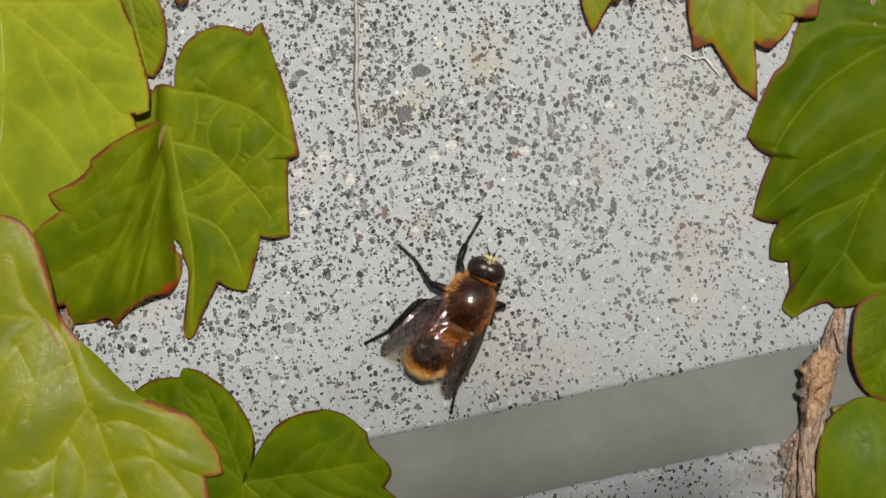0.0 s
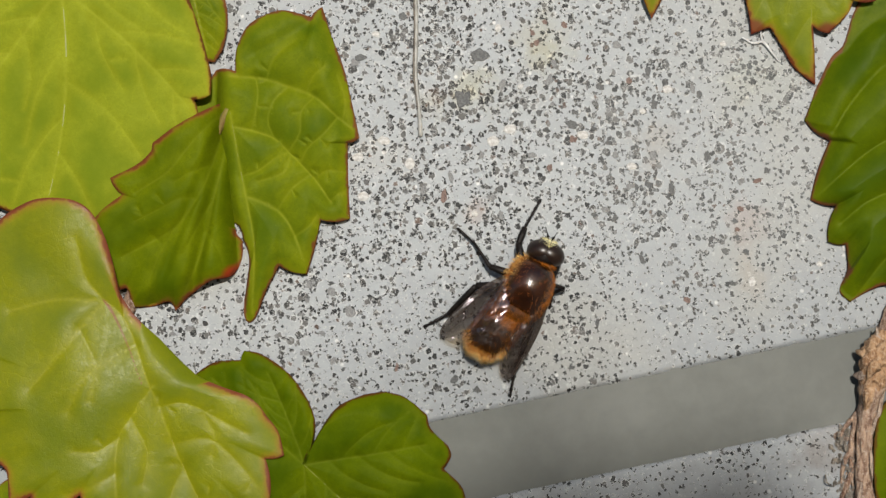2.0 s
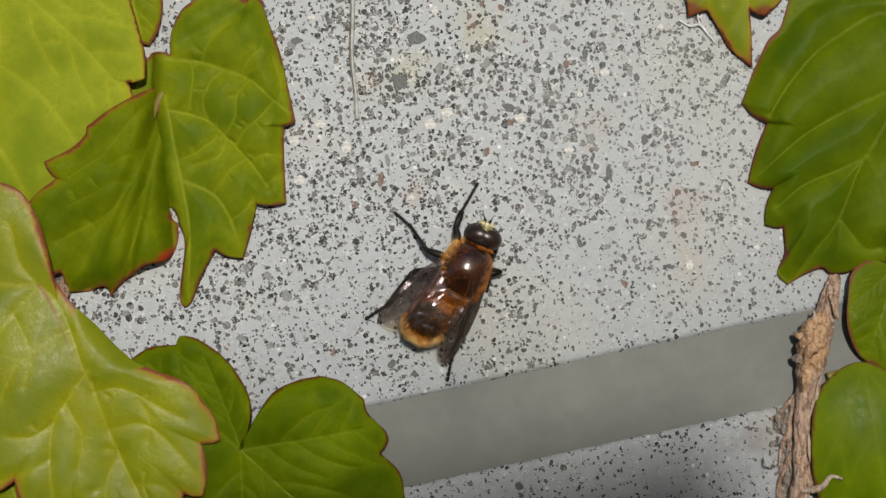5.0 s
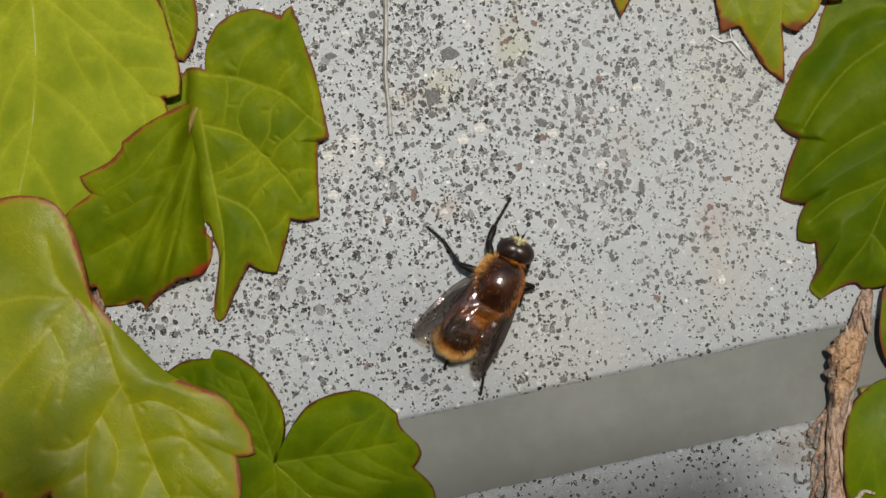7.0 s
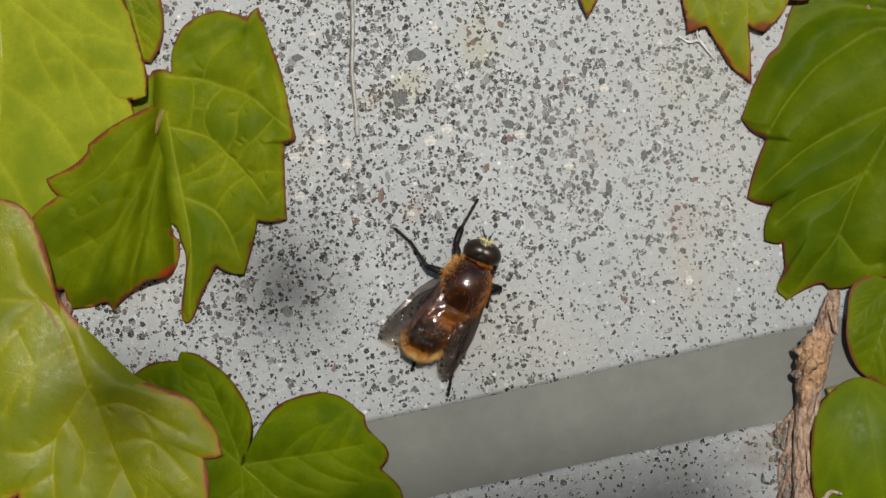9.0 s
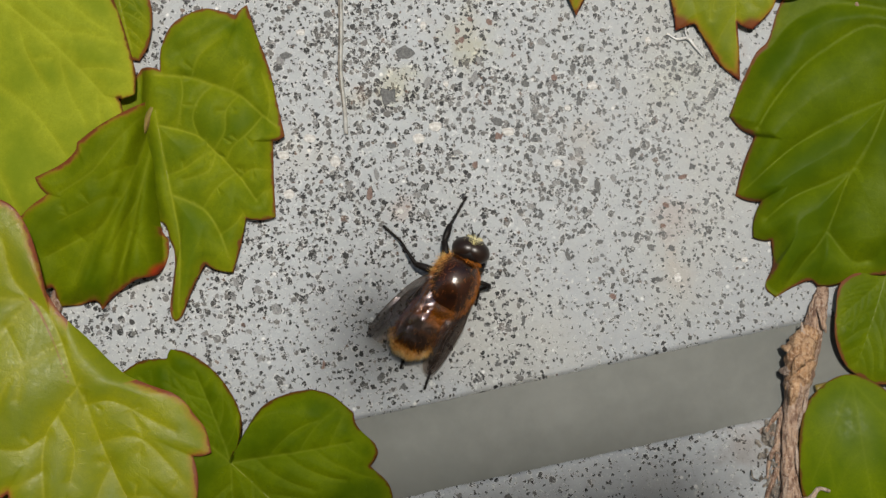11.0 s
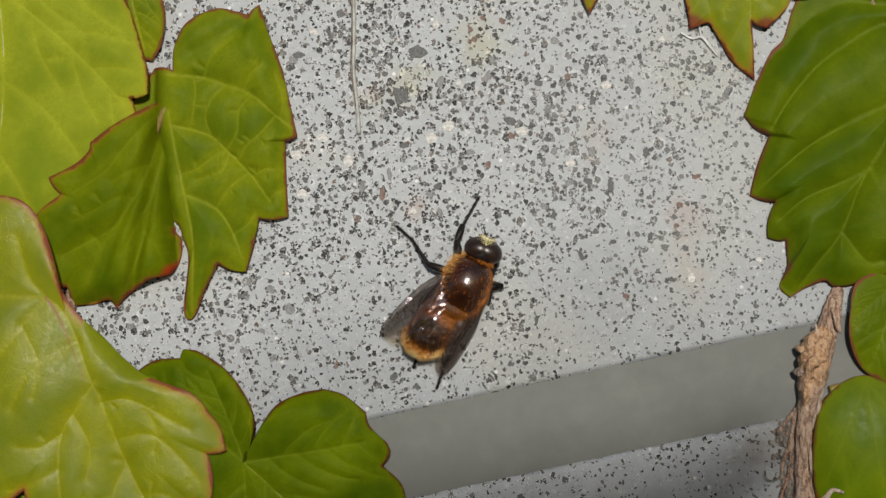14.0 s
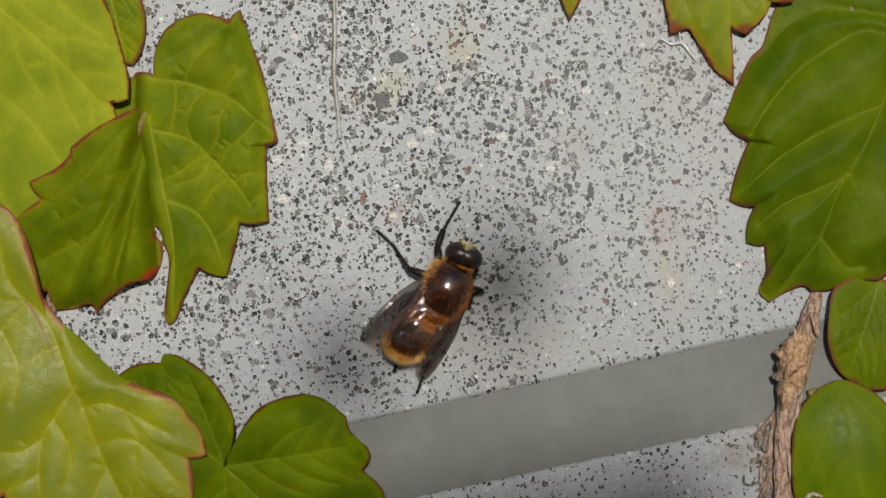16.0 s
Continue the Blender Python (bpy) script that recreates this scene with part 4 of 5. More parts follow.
# papery scales round the knot
knot = [((37.9, -12.4, 2.0), (36.7, -12.3, 2.2), (35.9, -12.0, 1.2), 0.5), ((37.7, -13.9, 2.0), (36.5, -14.4, 2.2), (35.7, -14.5, 1.0), 0.55),
        ((37.5, -15.2, 2.2), (36.9, -16.6, 2.6), (36.7, -18.2, 1.9), 0.5), ((38.0, -12.9, 2.8), (37.3, -13.5, 3.5), (36.8, -14.9, 2.9), 0.6)]
for k, (p0, p1, p2, w) in enumerate(knot):
    part("bud_scale", tube_mesh("bud_scale", (p0, p1, p2), [w * 0.75, w, w * 0.25], (KNOT, BARK_PALE, KNOT)[k % 3], n=8, sides=14, rough=0.5, seed=k * 3.0, flat=0.6), old_vine, "papery orange-brown bud scale")
for k, pts in enumerate((((36.6, -28.0, 1.6), (38.4, -27.6, 2.2), (39.4, -26.4, 2.6), (40.5, -26.6, 3.0)), ((36.3, -18.5, 0.6), (35.6, -22.0, 0.35), (35.8, -26.5, 0.3)),
                         ((35.9, -24.0, 0.4), (34.6, -27.5, 0.25), (34.4, -31.0, 0.2)), ((36.3, -18.2, 0.5), (35.2, -19.6, 0.2), (34.3, -21.2, 0.15)), ((36.0, -21.5, 0.4), (34.9, -23.4, 0.2), (34.6, -25.6, 0.15)))):
    part("aerial_root", tube_mesh("aerial_root", pts, [0.42, 0.34, 0.26, 0.14][:len(pts)] if k == 0 else [0.32, 0.26, 0.12], BARK_PALE if k == 0 else BARK, n=10, sides=8, rough=0.5, seed=k + 9.0), old_vine, "dry brown clinging rootlet")


def crumbs():
    """A dusty clump of soil and root crumbs caught between the stem and the stone."""
    rnd = random.Random(77)
    clump = thing("soil_clump", "crumbly grey-brown clump of dust and dead rootlets behind the stem", "soil", SPOT)
    for k in range(110):
        f = rnd.random()
        x, y = 34.7 + 1.2 * f + rnd.gauss(0, 0.6), -20.6 - 8.5 * f + rnd.gauss(0, 0.8)
        r = rnd.uniform(0.12, 0.38)
        z = 0.08 + max(0, x - 34.3) * 0.25 * rnd.random()
        verts, faces = [], []
        nu, nv = 7, 9
        for i in range(nu + 1):
            t = math.pi * i / nu
            for j in range(nv):
                w = 2 * math.pi * j / nv
                d = Vector((math.sin(t) * math.cos(w), 1.2 * math.sin(t) * math.sin(w), 0.75 * math.cos(t)))
                verts.append((Vector((x, y, z)) + d * r * (1 + 0.8 * noise.noise(d * 1.9 + Vector((k * 3.1, 0, 0))))) * MM)
        for i in range(nu):
            for j in range(nv):
                o = i * nv
                faces.append((o + j, o + nv + j, o + nv + (j + 1) % nv, o + (j + 1) % nv))
        part("crumb", mesh_from("crumb", verts, faces, DUST if rnd.random() < 0.75 else BARK_PALE, smooth=False), clump)
    for k in range(8):
        x, y = 34.9 + rnd.gauss(0, 0.9), rnd.uniform(-29, -20)
        w = rnd.uniform(-0.5, 0.5) - math.pi / 2
        ln = rnd.uniform(0.8, 1.7)
        p = [(x, y, 0.5), (x + ln * 0.5 * math.cos(w), y + ln * 0.5 * math.sin(w), rnd.uniform(0.5, 1.1)), (x + ln * math.cos(w + 0.5), y + ln * math.sin(w + 0.5), 0.2)]
        part("rootlet", tube_mesh("rootlet", p, [0.07, 0.09, 0.04], DUST, n=5, sides=6, rough=0.3, seed=k), clump)


crumbs()
leaf(old_vine, (42.55, 8.05, 0.78), (6.2, 10.1),
     [(115, 15.8), (125, 13.5), (132, 13.3), (143, 12.6), (148, 12.4), (164, 12.2, 1), (169, 10.8), (172, 9.3, 1), (189, 10.5), (203, 12.1, 1), (212, 10.1, 1), (224, 13.0, 1), (231, 12.0, 1), (238, 13.9), (240, 16.2), (245, 16.7, 1), (250, 14.9), (255.5, 13.9), (258.5, 14.3, 1), (265, 14.0), (277, 13.1), (287, 13.5, 1), (310, 13.1), (336, 13.6, 1), (371, 14.3), (401, 17.1, 1), (420, 19.3), (436, 20.3, 1), (450, 20.8), (466, 18.1)],
     [(-117, 31, 0.06), (-176, 20, 0.12), (-72, 20)], LEAF_DEEP, "large deep green ivy leaf with coarse teeth",
     tilt=(0.06, -0.045), bend=0.06, cup=-0.005, foot=(43.6, 20, 0.1), seed=9.4, paths=[[(6.4, 10.3), (4.1, 4.6), (2.3, 0.6), (0.1, -3.1), (-2.0, -8.4), (-4.2, -11.4), (-6.1, -14.0)], [(6.4, 11.4), (2.3, 12.5), (-2.7, 9.6), (-5.0, 7.7), (-7.3, 4.9), (-8.9, 2.2)], [(4.1, 4.9), (0.1, 3.2), (-4.4, 0.8), (-7.3, -1.4), (-10.4, -4.3)], [(1.0, -2.0), (-1.6, -3.3), (-5.6, -5.0), (-8.1, -7.1)], [(-2.0, -8.4), (0.4, -11.4), (2.3, -11.4)], [(6.4, 13.7), (1.8, 14.6), (-1.6, 14.9), (-4.4, 14.0), (-6.7, 12.6)]],
     quilt=1.7, wave=0.5, side=4, reach=9, cross=4, blush=((-6.8, -14.6, 0.9),))
leaf(old_vine, (30.6, 25.2, 1.35), (0.3, 7.4),
     [(163, 6.1), (195, 6.0), (214, 6.5), (224, 7.3, 1), (229, 6.0), (233, 5.5, 1), (250, 6.5), (264, 8.4), (277.5, 10.3, 1), (280, 6.8), (283, 4.4, 1), (297, 5.6, 1), (326, 5.4), (341, 5.3, 1), (347, 7.5, 1), (368, 7.7), (405, 9.6, 1), (446, 9.1), (484, 8.2)],
     [(-86, 17), (-55, 11), (-118, 12)], LEAF_RED, "young yellow-green ivy leaf with broad red margin",
     tilt=(0.06, 0.03), cup=-0.006, foot=(36, 42, 0.5), seed=10.6, side=2, cross=4, quilt=0.25, blush=((-5.0, -4.7, 1.2), (2.4, -5.0, 1.1), (7.0, -1.6, 1.3), (0.9, -9.9, 0.5)))
leaf(old_vine, (18.57, 29.10, 1.8), (0.0, 4.5),
     [(174, 5.1), (211, 5.5), (230, 6.7), (245.5, 8.1, 1), (247, 5.9), (250, 4.4), (259, 4.2, 1), (272, 3.0), (279, 4.3, 1), (318, 2.8), (322, 5.9, 1), (342, 5.4), (392, 5.4, 1), (456, 5.1), (499, 5.2)],
     [(-112, 11), (-60, 8)], LEAF_RED, "small yellow-green ivy leaf with a pointed red tip", tilt=(0, 0.08), foot=(26, 46, 0.5), seed=11.2, side=2, cross=4, quilt=0.25, blush=((-3.2, -7.2, 0.5), (4.4, -3.4, 0.9)))
leaf(old_vine, (45.17, -10.22, 1.3), (1.4, 5.1),
     [(123, 5.7), (156, 4.2), (197, 4.0), (237, 4.7), (270, 5.8, 1), (295, 6.0), (348, 5.5, 1), (399, 5.4), (442, 6.0)],
     [(-108, 11), (-140, 6), (-70, 7)], LEAF_DEEP, "small deep green ivy leaf beside the stem", cup=-0.02, bend=0.25, foot=(40.5, -5, 0.2), seed=12.9)
leaf(old_vine, (44.06, -23.79, 3.2), (-1.1, 8.2),
     [(-170, 6.6), (-134, 7.8), (-112, 8.8, 1), (-87, 9.6), (-60, 9.1, 1), (-18, 7.1), (31, 6.6, 1), (73, 7.7), (95, 8.9), (112, 8.9), (138, 8.0)],
     [(-84, 16), (-115, 11), (-50, 11)], LEAF_GLOSSY, "glossy rounded green ivy leaf beside the stem", cup=-0.022, foot=(39.5, -16.5, 0.6), seed=13.5, quilt=0.03, wave=0.1, shown=0, side=1, cross=0)
leaf(old_vine, (20.4, -37.2, 2.0), (0.3, -4.0),
     [(90, 5.4, 1), (62, 5.2), (40, 5.6, 1), (18, 6.2, 1), (-20, 6.0), (-60, 6.5, 1), (-100, 6.0), (-140, 6.2, 1), (-170, 6.3), (162, 6.6, 1), (140, 5.7, 1), (118, 5.3)],
     [(90, 9), (45, 7), (135, 7)], LEAF_DEEP, "small green ivy leaf on a low shoot", cup=-0.012, foot=(31, -43, 1.3), seed=14.1, side=2, cross=2)
leaf(old_vine, (36.8, -37.4, 2.2), (0.0, -2.0),
     [(90, 3.4, 1), (50, 3.7), (5, 4.2, 1), (-90, 4.0), (175, 4.2, 1), (130, 3.7)],
     [(90, 5), (50, 4)], LEAF_RED, "tiny red-edged ivy leaf on a low shoot", cup=-0.02, foot=(32, -42, 1.2), seed=15.3, side=2, cross=2)


# ---- unseen shoots on the added wall, between sun and panel, for moving shade ----
def shoot(base, reach, size, seed, label):
    """A shoot rooted on the coping that reaches along its own y; one hanging leaf at its tip, blade across the reach."""
    ob = thing("unseen_shoot", label, "ivy shoot", pose(*base), "shoots on the garden wall")
    part("stem", tube_mesh("stem", [(0, 0, -2), (4, reach * 300, 16), (-3, reach * 700, 18), (0, reach * 1000, 5)], [0.6, 0.5, 0.4, 0.3], PETIOLE, n=10, sides=8, rough=0.1, seed=seed), ob, "thin reddish shoot stem")
    blade = leaf(ob, (0, 0, 60), (0, 0.8 * size), [(90, 0.75 * size), (60, size), (25, 0.95 * size, 1), (-5, 0.92 * size), (-35, 0.9 * size, 1), (-60, 0.95 * size), (-90, 1.35 * size, 1), (-120, 0.95 * size), (-145, 0.9 * size, 1), (-175, 0.92 * size), (155, 0.95 * size, 1), (120, size)],
                 [(-90, 1.6 * size), (-40, size), (-140, size)], LEAF_MID, "small green hanging leaf", seed=seed, side=2, cross=2, quilt=0.2)
    blade.matrix_basis = pose(0, reach, 0, 90, 0, 0)
    return ob


SHOOT_A, SHOOT_B = (0.165, -1.312, 1.502), (0.135, -1.312, 1.502)
REACH = 0.20
shoot_a = shoot(SHOOT_A, REACH, 5.4, 51.0, "unseen thin green ivy shoot added to cast moving shade")
shoot_b = shoot(SHOOT_B, REACH, 5.0, 57.0, "unseen thin green ivy shoot added to cast moving shade")

# ---- small dry things on the stone ----
stalk = thing("dry_stalk", "thin bleached dry stalk lying against the stone", "dry stalk", SPOT)
part("shaft", tube_mesh("shaft", [(-8.9, 25.8, 0.28), (-8.75, 21.0, 0.22), (-8.85, 16.5, 0.22), (-8.45, 12.5, 0.24), (-8.3, 9.85, 0.3)], [0.22, 0.24, 0.24, 0.22, 0.25], STRAW, n=10, sides=8, rough=0.15), stalk)
part("split_end", tube_mesh("split_end", [(-9.0, 25.4, 0.3), (-8.3, 24.9, 0.5), (-7.8, 24.6, 0.3)], [0.10, 0.08, 0.04], STRAW, n=5, sides=6), stalk)
part("split_end", tube_mesh("split_end", [(-8.85, 25.6, 0.35), (-7.9, 26.4, 0.45), (-7.3, 27.6, 0.35), (-7.2, 29.0, 0.25)], [0.12, 0.14, 0.12, 0.05], STRAW, n=6, sides=7, rough=0.2), stalk)
part("split_end", tube_mesh("split_end", [(-8.9, 25.6, 0.3), (-9.6, 26.3, 0.4), (-10.4, 26.5, 0.25)], [0.12, 0.10, 0.04], STRAW, n=5, sides=7), stalk)
part("groove", tube_mesh("groove", [(-9.02, 25.4, 0.50), (-8.92, 21.0, 0.46), (-9.0, 16.5, 0.46), (-8.6, 12.6, 0.46)], [0.07, 0.09, 0.09, 0.06], DUST, n=8, sides=6, rough=0.3), stalk, "dark groove along the stalk")
tendril = thing("dry_tendril", "curled white dry tendril stuck to the stone", "dry tendril", SPOT)
part("curl", tube_mesh("curl", [(24.5, 19.9, 0.2), (25.6, 19.3, 0.25), (26.6, 19.4, 0.35), (27.4, 18.5, 0.3), (28.2, 17.5, 0.2)], [0.08, 0.12, 0.15, 0.12, 0.07], LIME, n=8, sides=7, rough=0.2), tendril)
part("branch", tube_mesh("branch", [(26.5, 21.0, 0.2), (26.4, 20.2, 0.3), (26.6, 19.4, 0.35)], [0.06, 0.09, 0.11], LIME, n=6, sides=7, rough=0.2), tendril)


# ---- the fly ----
FLY = SPOT @ pose(0.75 * MM, -8.28 * MM, 0, 0, 0, -31)
fly = thing("hoverfly", "furry rust-brown hoverfly with smoky wings resting on the stone", "fly", FLY)


def body(name, rings, material, parent, label, groove=0.0, steps=5, sides=40, amber=None):
    """A lofted body along y: rings of (y, x, z, half width, half height), millimetres."""
    path = smooth_path(rings, steps)
    verts, faces = [], []
    for i, (y, x, z, w, h) in enumerate(path):
        w, h = max(w, 0.01), max(h, 0.01)
        for k in range(sides):
            a = 2 * math.pi * k / sides
            g = 1 - groove * (math.exp(-((i % (steps * 2)) / 1.2) ** 2))
            verts.append(((x + w * g * math.cos(a)) * MM, y * MM, (z + h * g * math.sin(a)) * MM))
        if i:
            o = (i - 1) * sides
            faces += [(o + k, o + sides + k, o + sides + (k + 1) % sides, o + (k + 1) % sides) for k in range(sides)]
    faces.append(tuple(range(sides)))
    faces.append(tuple(range(len(verts) - 1, len(verts) - 1 - sides, -1)))
    me = mesh_from(name, verts, faces, material)
    if amber:
        last = len(path) - 1
        me.attributes.new("amber", "FLOAT", "POINT").data.foreach_set("value", [amber(i / last, 2 * math.pi * k / sides) for i in range(last + 1) for k in range(sides)])
    return part(name, me, parent, label), path


def fur(parent, path, count, material, where, length, lean, label, seed, thin=0.022, droop=0.0):
    """Hairs on a lofted body; where(u, angle) gives the chance of a hair; lean: how far they lie back."""
    rnd = random.Random(seed)
    verts, faces = [], []
    n = len(path)
    made = 0
    while made < count:
        u, a = rnd.random(), rnd.uniform(-0.25, 1.25) * math.pi
        if rnd.random() > where(u, a):
            continue
        made += 1
        i = min(int(u * (n - 1)), n - 2)
        f = u * (n - 1) - i
        y, x, z, w, h = path[i] * (1 - f) + path[i + 1] * f
        p = Vector((x + w * math.cos(a), y, z + h * math.sin(a)))
        dw, dy = path[i + 1][3] - path[i][3], path[i + 1][0] - path[i][0]
        nrm = Vector((math.cos(a) / max(w, 0.3), -dw / (dy if abs(dy) > 1e-4 else 1e-4) / max(w, 0.3) * 0.8, math.sin(a) / max(h, 0.3))).normalized()
        way = (nrm + Vector((rnd.gauss(0, 0.25), -lean + rnd.gauss(0, 0.25), rnd.gauss(0, 0.2) - droop))).normalized()
        ln = length * rnd.uniform(0.6, 1.25)
        side = way.cross(Vector((rnd.gauss(0, 1), rnd.gauss(0, 1), rnd.gauss(0, 1)))).normalized()
        up = side.cross(way)
        bent = way + Vector((0, -0.35 * lean, -0.15))
        o = len(verts)
        r = thin * rnd.uniform(0.7, 1.3)
        for s, q in ((r, p - nrm * 0.05), (r * 0.75, p + way * ln * 0.55)):
            for k in range(3):
                w3 = 2 * math.pi * k / 3
                verts.append((q + side * (s * math.cos(w3)) + up * (s * math.sin(w3))) * MM)
        verts.append((p + way * ln * 0.55 + bent.normalized() * ln * 0.45) * MM)
        for k in range(3):
            k2 = (k + 1) % 3
            faces += [(o + k, o + k2, o + 3 + k2, o + 3 + k), (o + 3 + k, o + 3 + k2, o + 6)]
    ob = part("fur", mesh_from("fur", verts, faces, material), parent, label)
    return tagged(ob, kind="stuff")


def bump_at(x, c, w):
    return math.exp(-((x - c) / w) ** 2)


thorax, th_path = body("thorax", [(6.15, -0.1, 2.9, 0.9, 0.8), (5.7, -0.05, 3.1, 1.7, 1.5), (4.8, 0.05, 3.2, 2.2, 2.1), (3.5, 0.15, 3.3, 2.4, 2.35), (2.3, 0.2, 3.2, 2.4, 2.2), (1.2, 0.2, 3.0, 2.2, 1.8), (0.5, 0.2, 2.8, 1.8, 1.2)], THORAX, fly, "shiny dark brown thorax")
fur(thorax, th_path, 5200, FUR_RUST, lambda u, a: bump_at(abs(math.sin(a)), 0.0, 0.46) + 0.25 * (u > 0.86), 0.56, 1.3, "rust-orange side fur", 11, thin=0.0095)
fur(thorax, th_path, 260, FUR_BROWN, lambda u, a: 0.15 + 0.85 * bump_at(abs(math.sin(a)), 0.5, 0.35), 0.30, 1.2, "short brown hairs", 12, thin=0.009)
fur(thorax, th_path, 200, FUR_RUST, lambda u, a: bump_at(abs(math.sin(a)), 0.55, 0.22) * (0.35 + u), 0.34, 1.9, "short rust hairs", 22, thin=0.008)
fur(thorax, th_path, 260, FUR_GOLD, lambda u, a: bump_at(u, 0.34, 0.16) * (math.cos(a) < -0.75), 0.75, 0.2, "pale shoulder tuft", 13, thin=0.014)
scut, sc_path = body("scutellum", [(1.1, 0.2, 3.9, 1.1, 0.5), (0.6, 0.15, 3.9, 1.6, 0.85), (0.0, 0.1, 3.7, 1.4, 0.8), (-0.45, 0.1, 3.4, 0.8, 0.4)], ABDOMEN, fly, "rust-brown scutellum", amber=lambda u, a: 0.25 + 0.5 * u)
fur(scut, sc_path, 380, FUR_RUST, lambda u, a: 0.25 + 0.7 * u, 0.5, 0.7, "rust-orange fringe", 14, thin=0.014)
abdomen, ab_path = body("abdomen", [(1.3, 0.1, 2.3, 1.9, 1.2), (0.4, 0, 2.3, 2.3, 1.55), (-0.8, -0.2, 2.3, 2.4, 1.65), (-2.0, -0.4, 2.3, 2.4, 1.65), (-3.1, -0.55, 2.2, 2.2, 1.5), (-4.0, -0.65, 2.1, 1.8, 1.25), (-4.65, -0.7, 2.0, 1.2, 0.9), (-4.95, -0.75, 1.9, 0.6, 0.45)], ABDOMEN, fly, "dark brown banded abdomen", groove=0.03,
                        amber=lambda u, a: 0.8 * bump_at(u, 0.24, 0.12) + 0.2 * bump_at(u, 0.50, 0.05) + 0.85 * bump_at(math.sin(a), 0.15, 0.5) * (u < 0.80) - 0.2 * bump_at(u, 0.66, 0.12))
fur(abdomen, ab_path, 600, FUR_BROWN, lambda u, a: 0.02 + 0.9 * bump_at(u, 0.76, 0.13) * max(0, math.sin(a)), 0.40, 1.6, "dark brown hairs before the tail", 15, thin=0.010)
fur(abdomen, ab_path, 800, FUR_RUST, lambda u, a: 0.8 * bump_at(u, 0.2, 0.1) + 0.03 + 0.35 * bump_at(abs(math.sin(a)), 0, 0.4), 0.5, 1.2, "rust-orange hairs", 16, thin=0.012)
fur(abdomen, ab_path, 220, FUR_AMBER, lambda u, a: bump_at(u, 0.42, 0.24) * (0.35 + 0.65 * (1 - max(0, math.sin(a)) ** 3)), 0.32, 2.0, "amber velvet hairs", 23, thin=0.009)
fur(abdomen, ab_path, 1500, FUR_RUST, lambda u, a: bump_at(u, 0.88, 0.09), 0.62, 1.1, "rust hairs ahead of the tail fringe", 24, thin=0.011)
fur(abdomen, ab_path, 2600, FUR_GOLD, lambda u, a: bump_at(u, 1.0, 0.10) + 0.3 * bump_at(abs(math.sin(a)), 0, 0.35) * (u > 0.60), 0.85, 0.75, "golden tail fringe", 17, thin=0.014)
fur(abdomen, ab_path, 1500, FUR_PALE, lambda u, a: (u > 0.94) * 1.0 + 0.25 * (u > 0.7) * bump_at(abs(math.sin(a)), 0, 0.3), 0.95, 0.7, "pale golden tail hairs", 20, thin=0.015, droop=0.1)


def make_head():
    head, path = body("head", [(-1.15, 0, 0, 1.2, 1.1), (-0.8, 0, 0, 1.6, 1.4), (-0.1, 0, 0, 1.5, 1.45), (0.6, 0, -0.1, 0.8, 1.1), (1.0, 0, -0.3, 0.35, 0.6)], CHITIN, fly, "dark head")
    head.matrix_basis = pose(-0.1 * MM, 7.25 * MM, 2.9 * MM, 0, 0, 11)
    for sx in (-1, 1):
        verts, faces = [], []
        nu, nv = 26, 32
        for i in range(nu + 1):
            t = math.pi * i / nu
            for k in range(nv):
                w = 2 * math.pi * k / nv
                p = Vector((1.62 * math.cos(t), 1.24 * math.sin(t) * math.cos(w), 1.45 * math.sin(t) * math.sin(w)))
                p = Euler((0, 0, radians(-7 * sx))).to_matrix() @ p
                verts.append((p + Vector((sx * 0.36, -0.05, 0.1))) * MM)
        for i in range(nu):
            for k in range(nv):
                o = i * nv
                faces.append((o + k, o + (k + 1) % nv, o + nv + (k + 1) % nv, o + nv + k))
        part("eye", mesh_from("eye", verts, faces, EYE), head, "large glossy chestnut-brown compound eye")
    fur(head, path, 620, FUR_YELLOW, lambda u, a: (u > 0.62) * 1.0, 0.55, -1.1, "bright yellow face tuft", 18, thin=0.022)
    fur(head, path, 260, FUR_RUST, lambda u, a: (u < 0.12) * 1.0, 0.5, 0.3, "rust neck ruff", 19, thin=0.013)
    return head


head = make_head()
antennae = []
for sx, tip in ((-1, (-0.75, 1.05, 0.2)), (1, (0.15, 1.1, 0.15))):
    pts = [(0, 0, 0), (tip[0] * 0.3, tip[1] * 0.35, 0.25), (tip[0] * 0.6, tip[1] * 0.65, 0.3), tip]
    an = part("antenna", tube_mesh("antenna", pts, [0.10, 0.12, 0.05, 0.03], CHITIN, n=5, sides=7), fly, "short black bristle antenna", pose((-0.35 + sx * 0.16) * MM, 8.4 * MM, 2.9 * MM, 0, 0, 8))
    antennae.append(an)


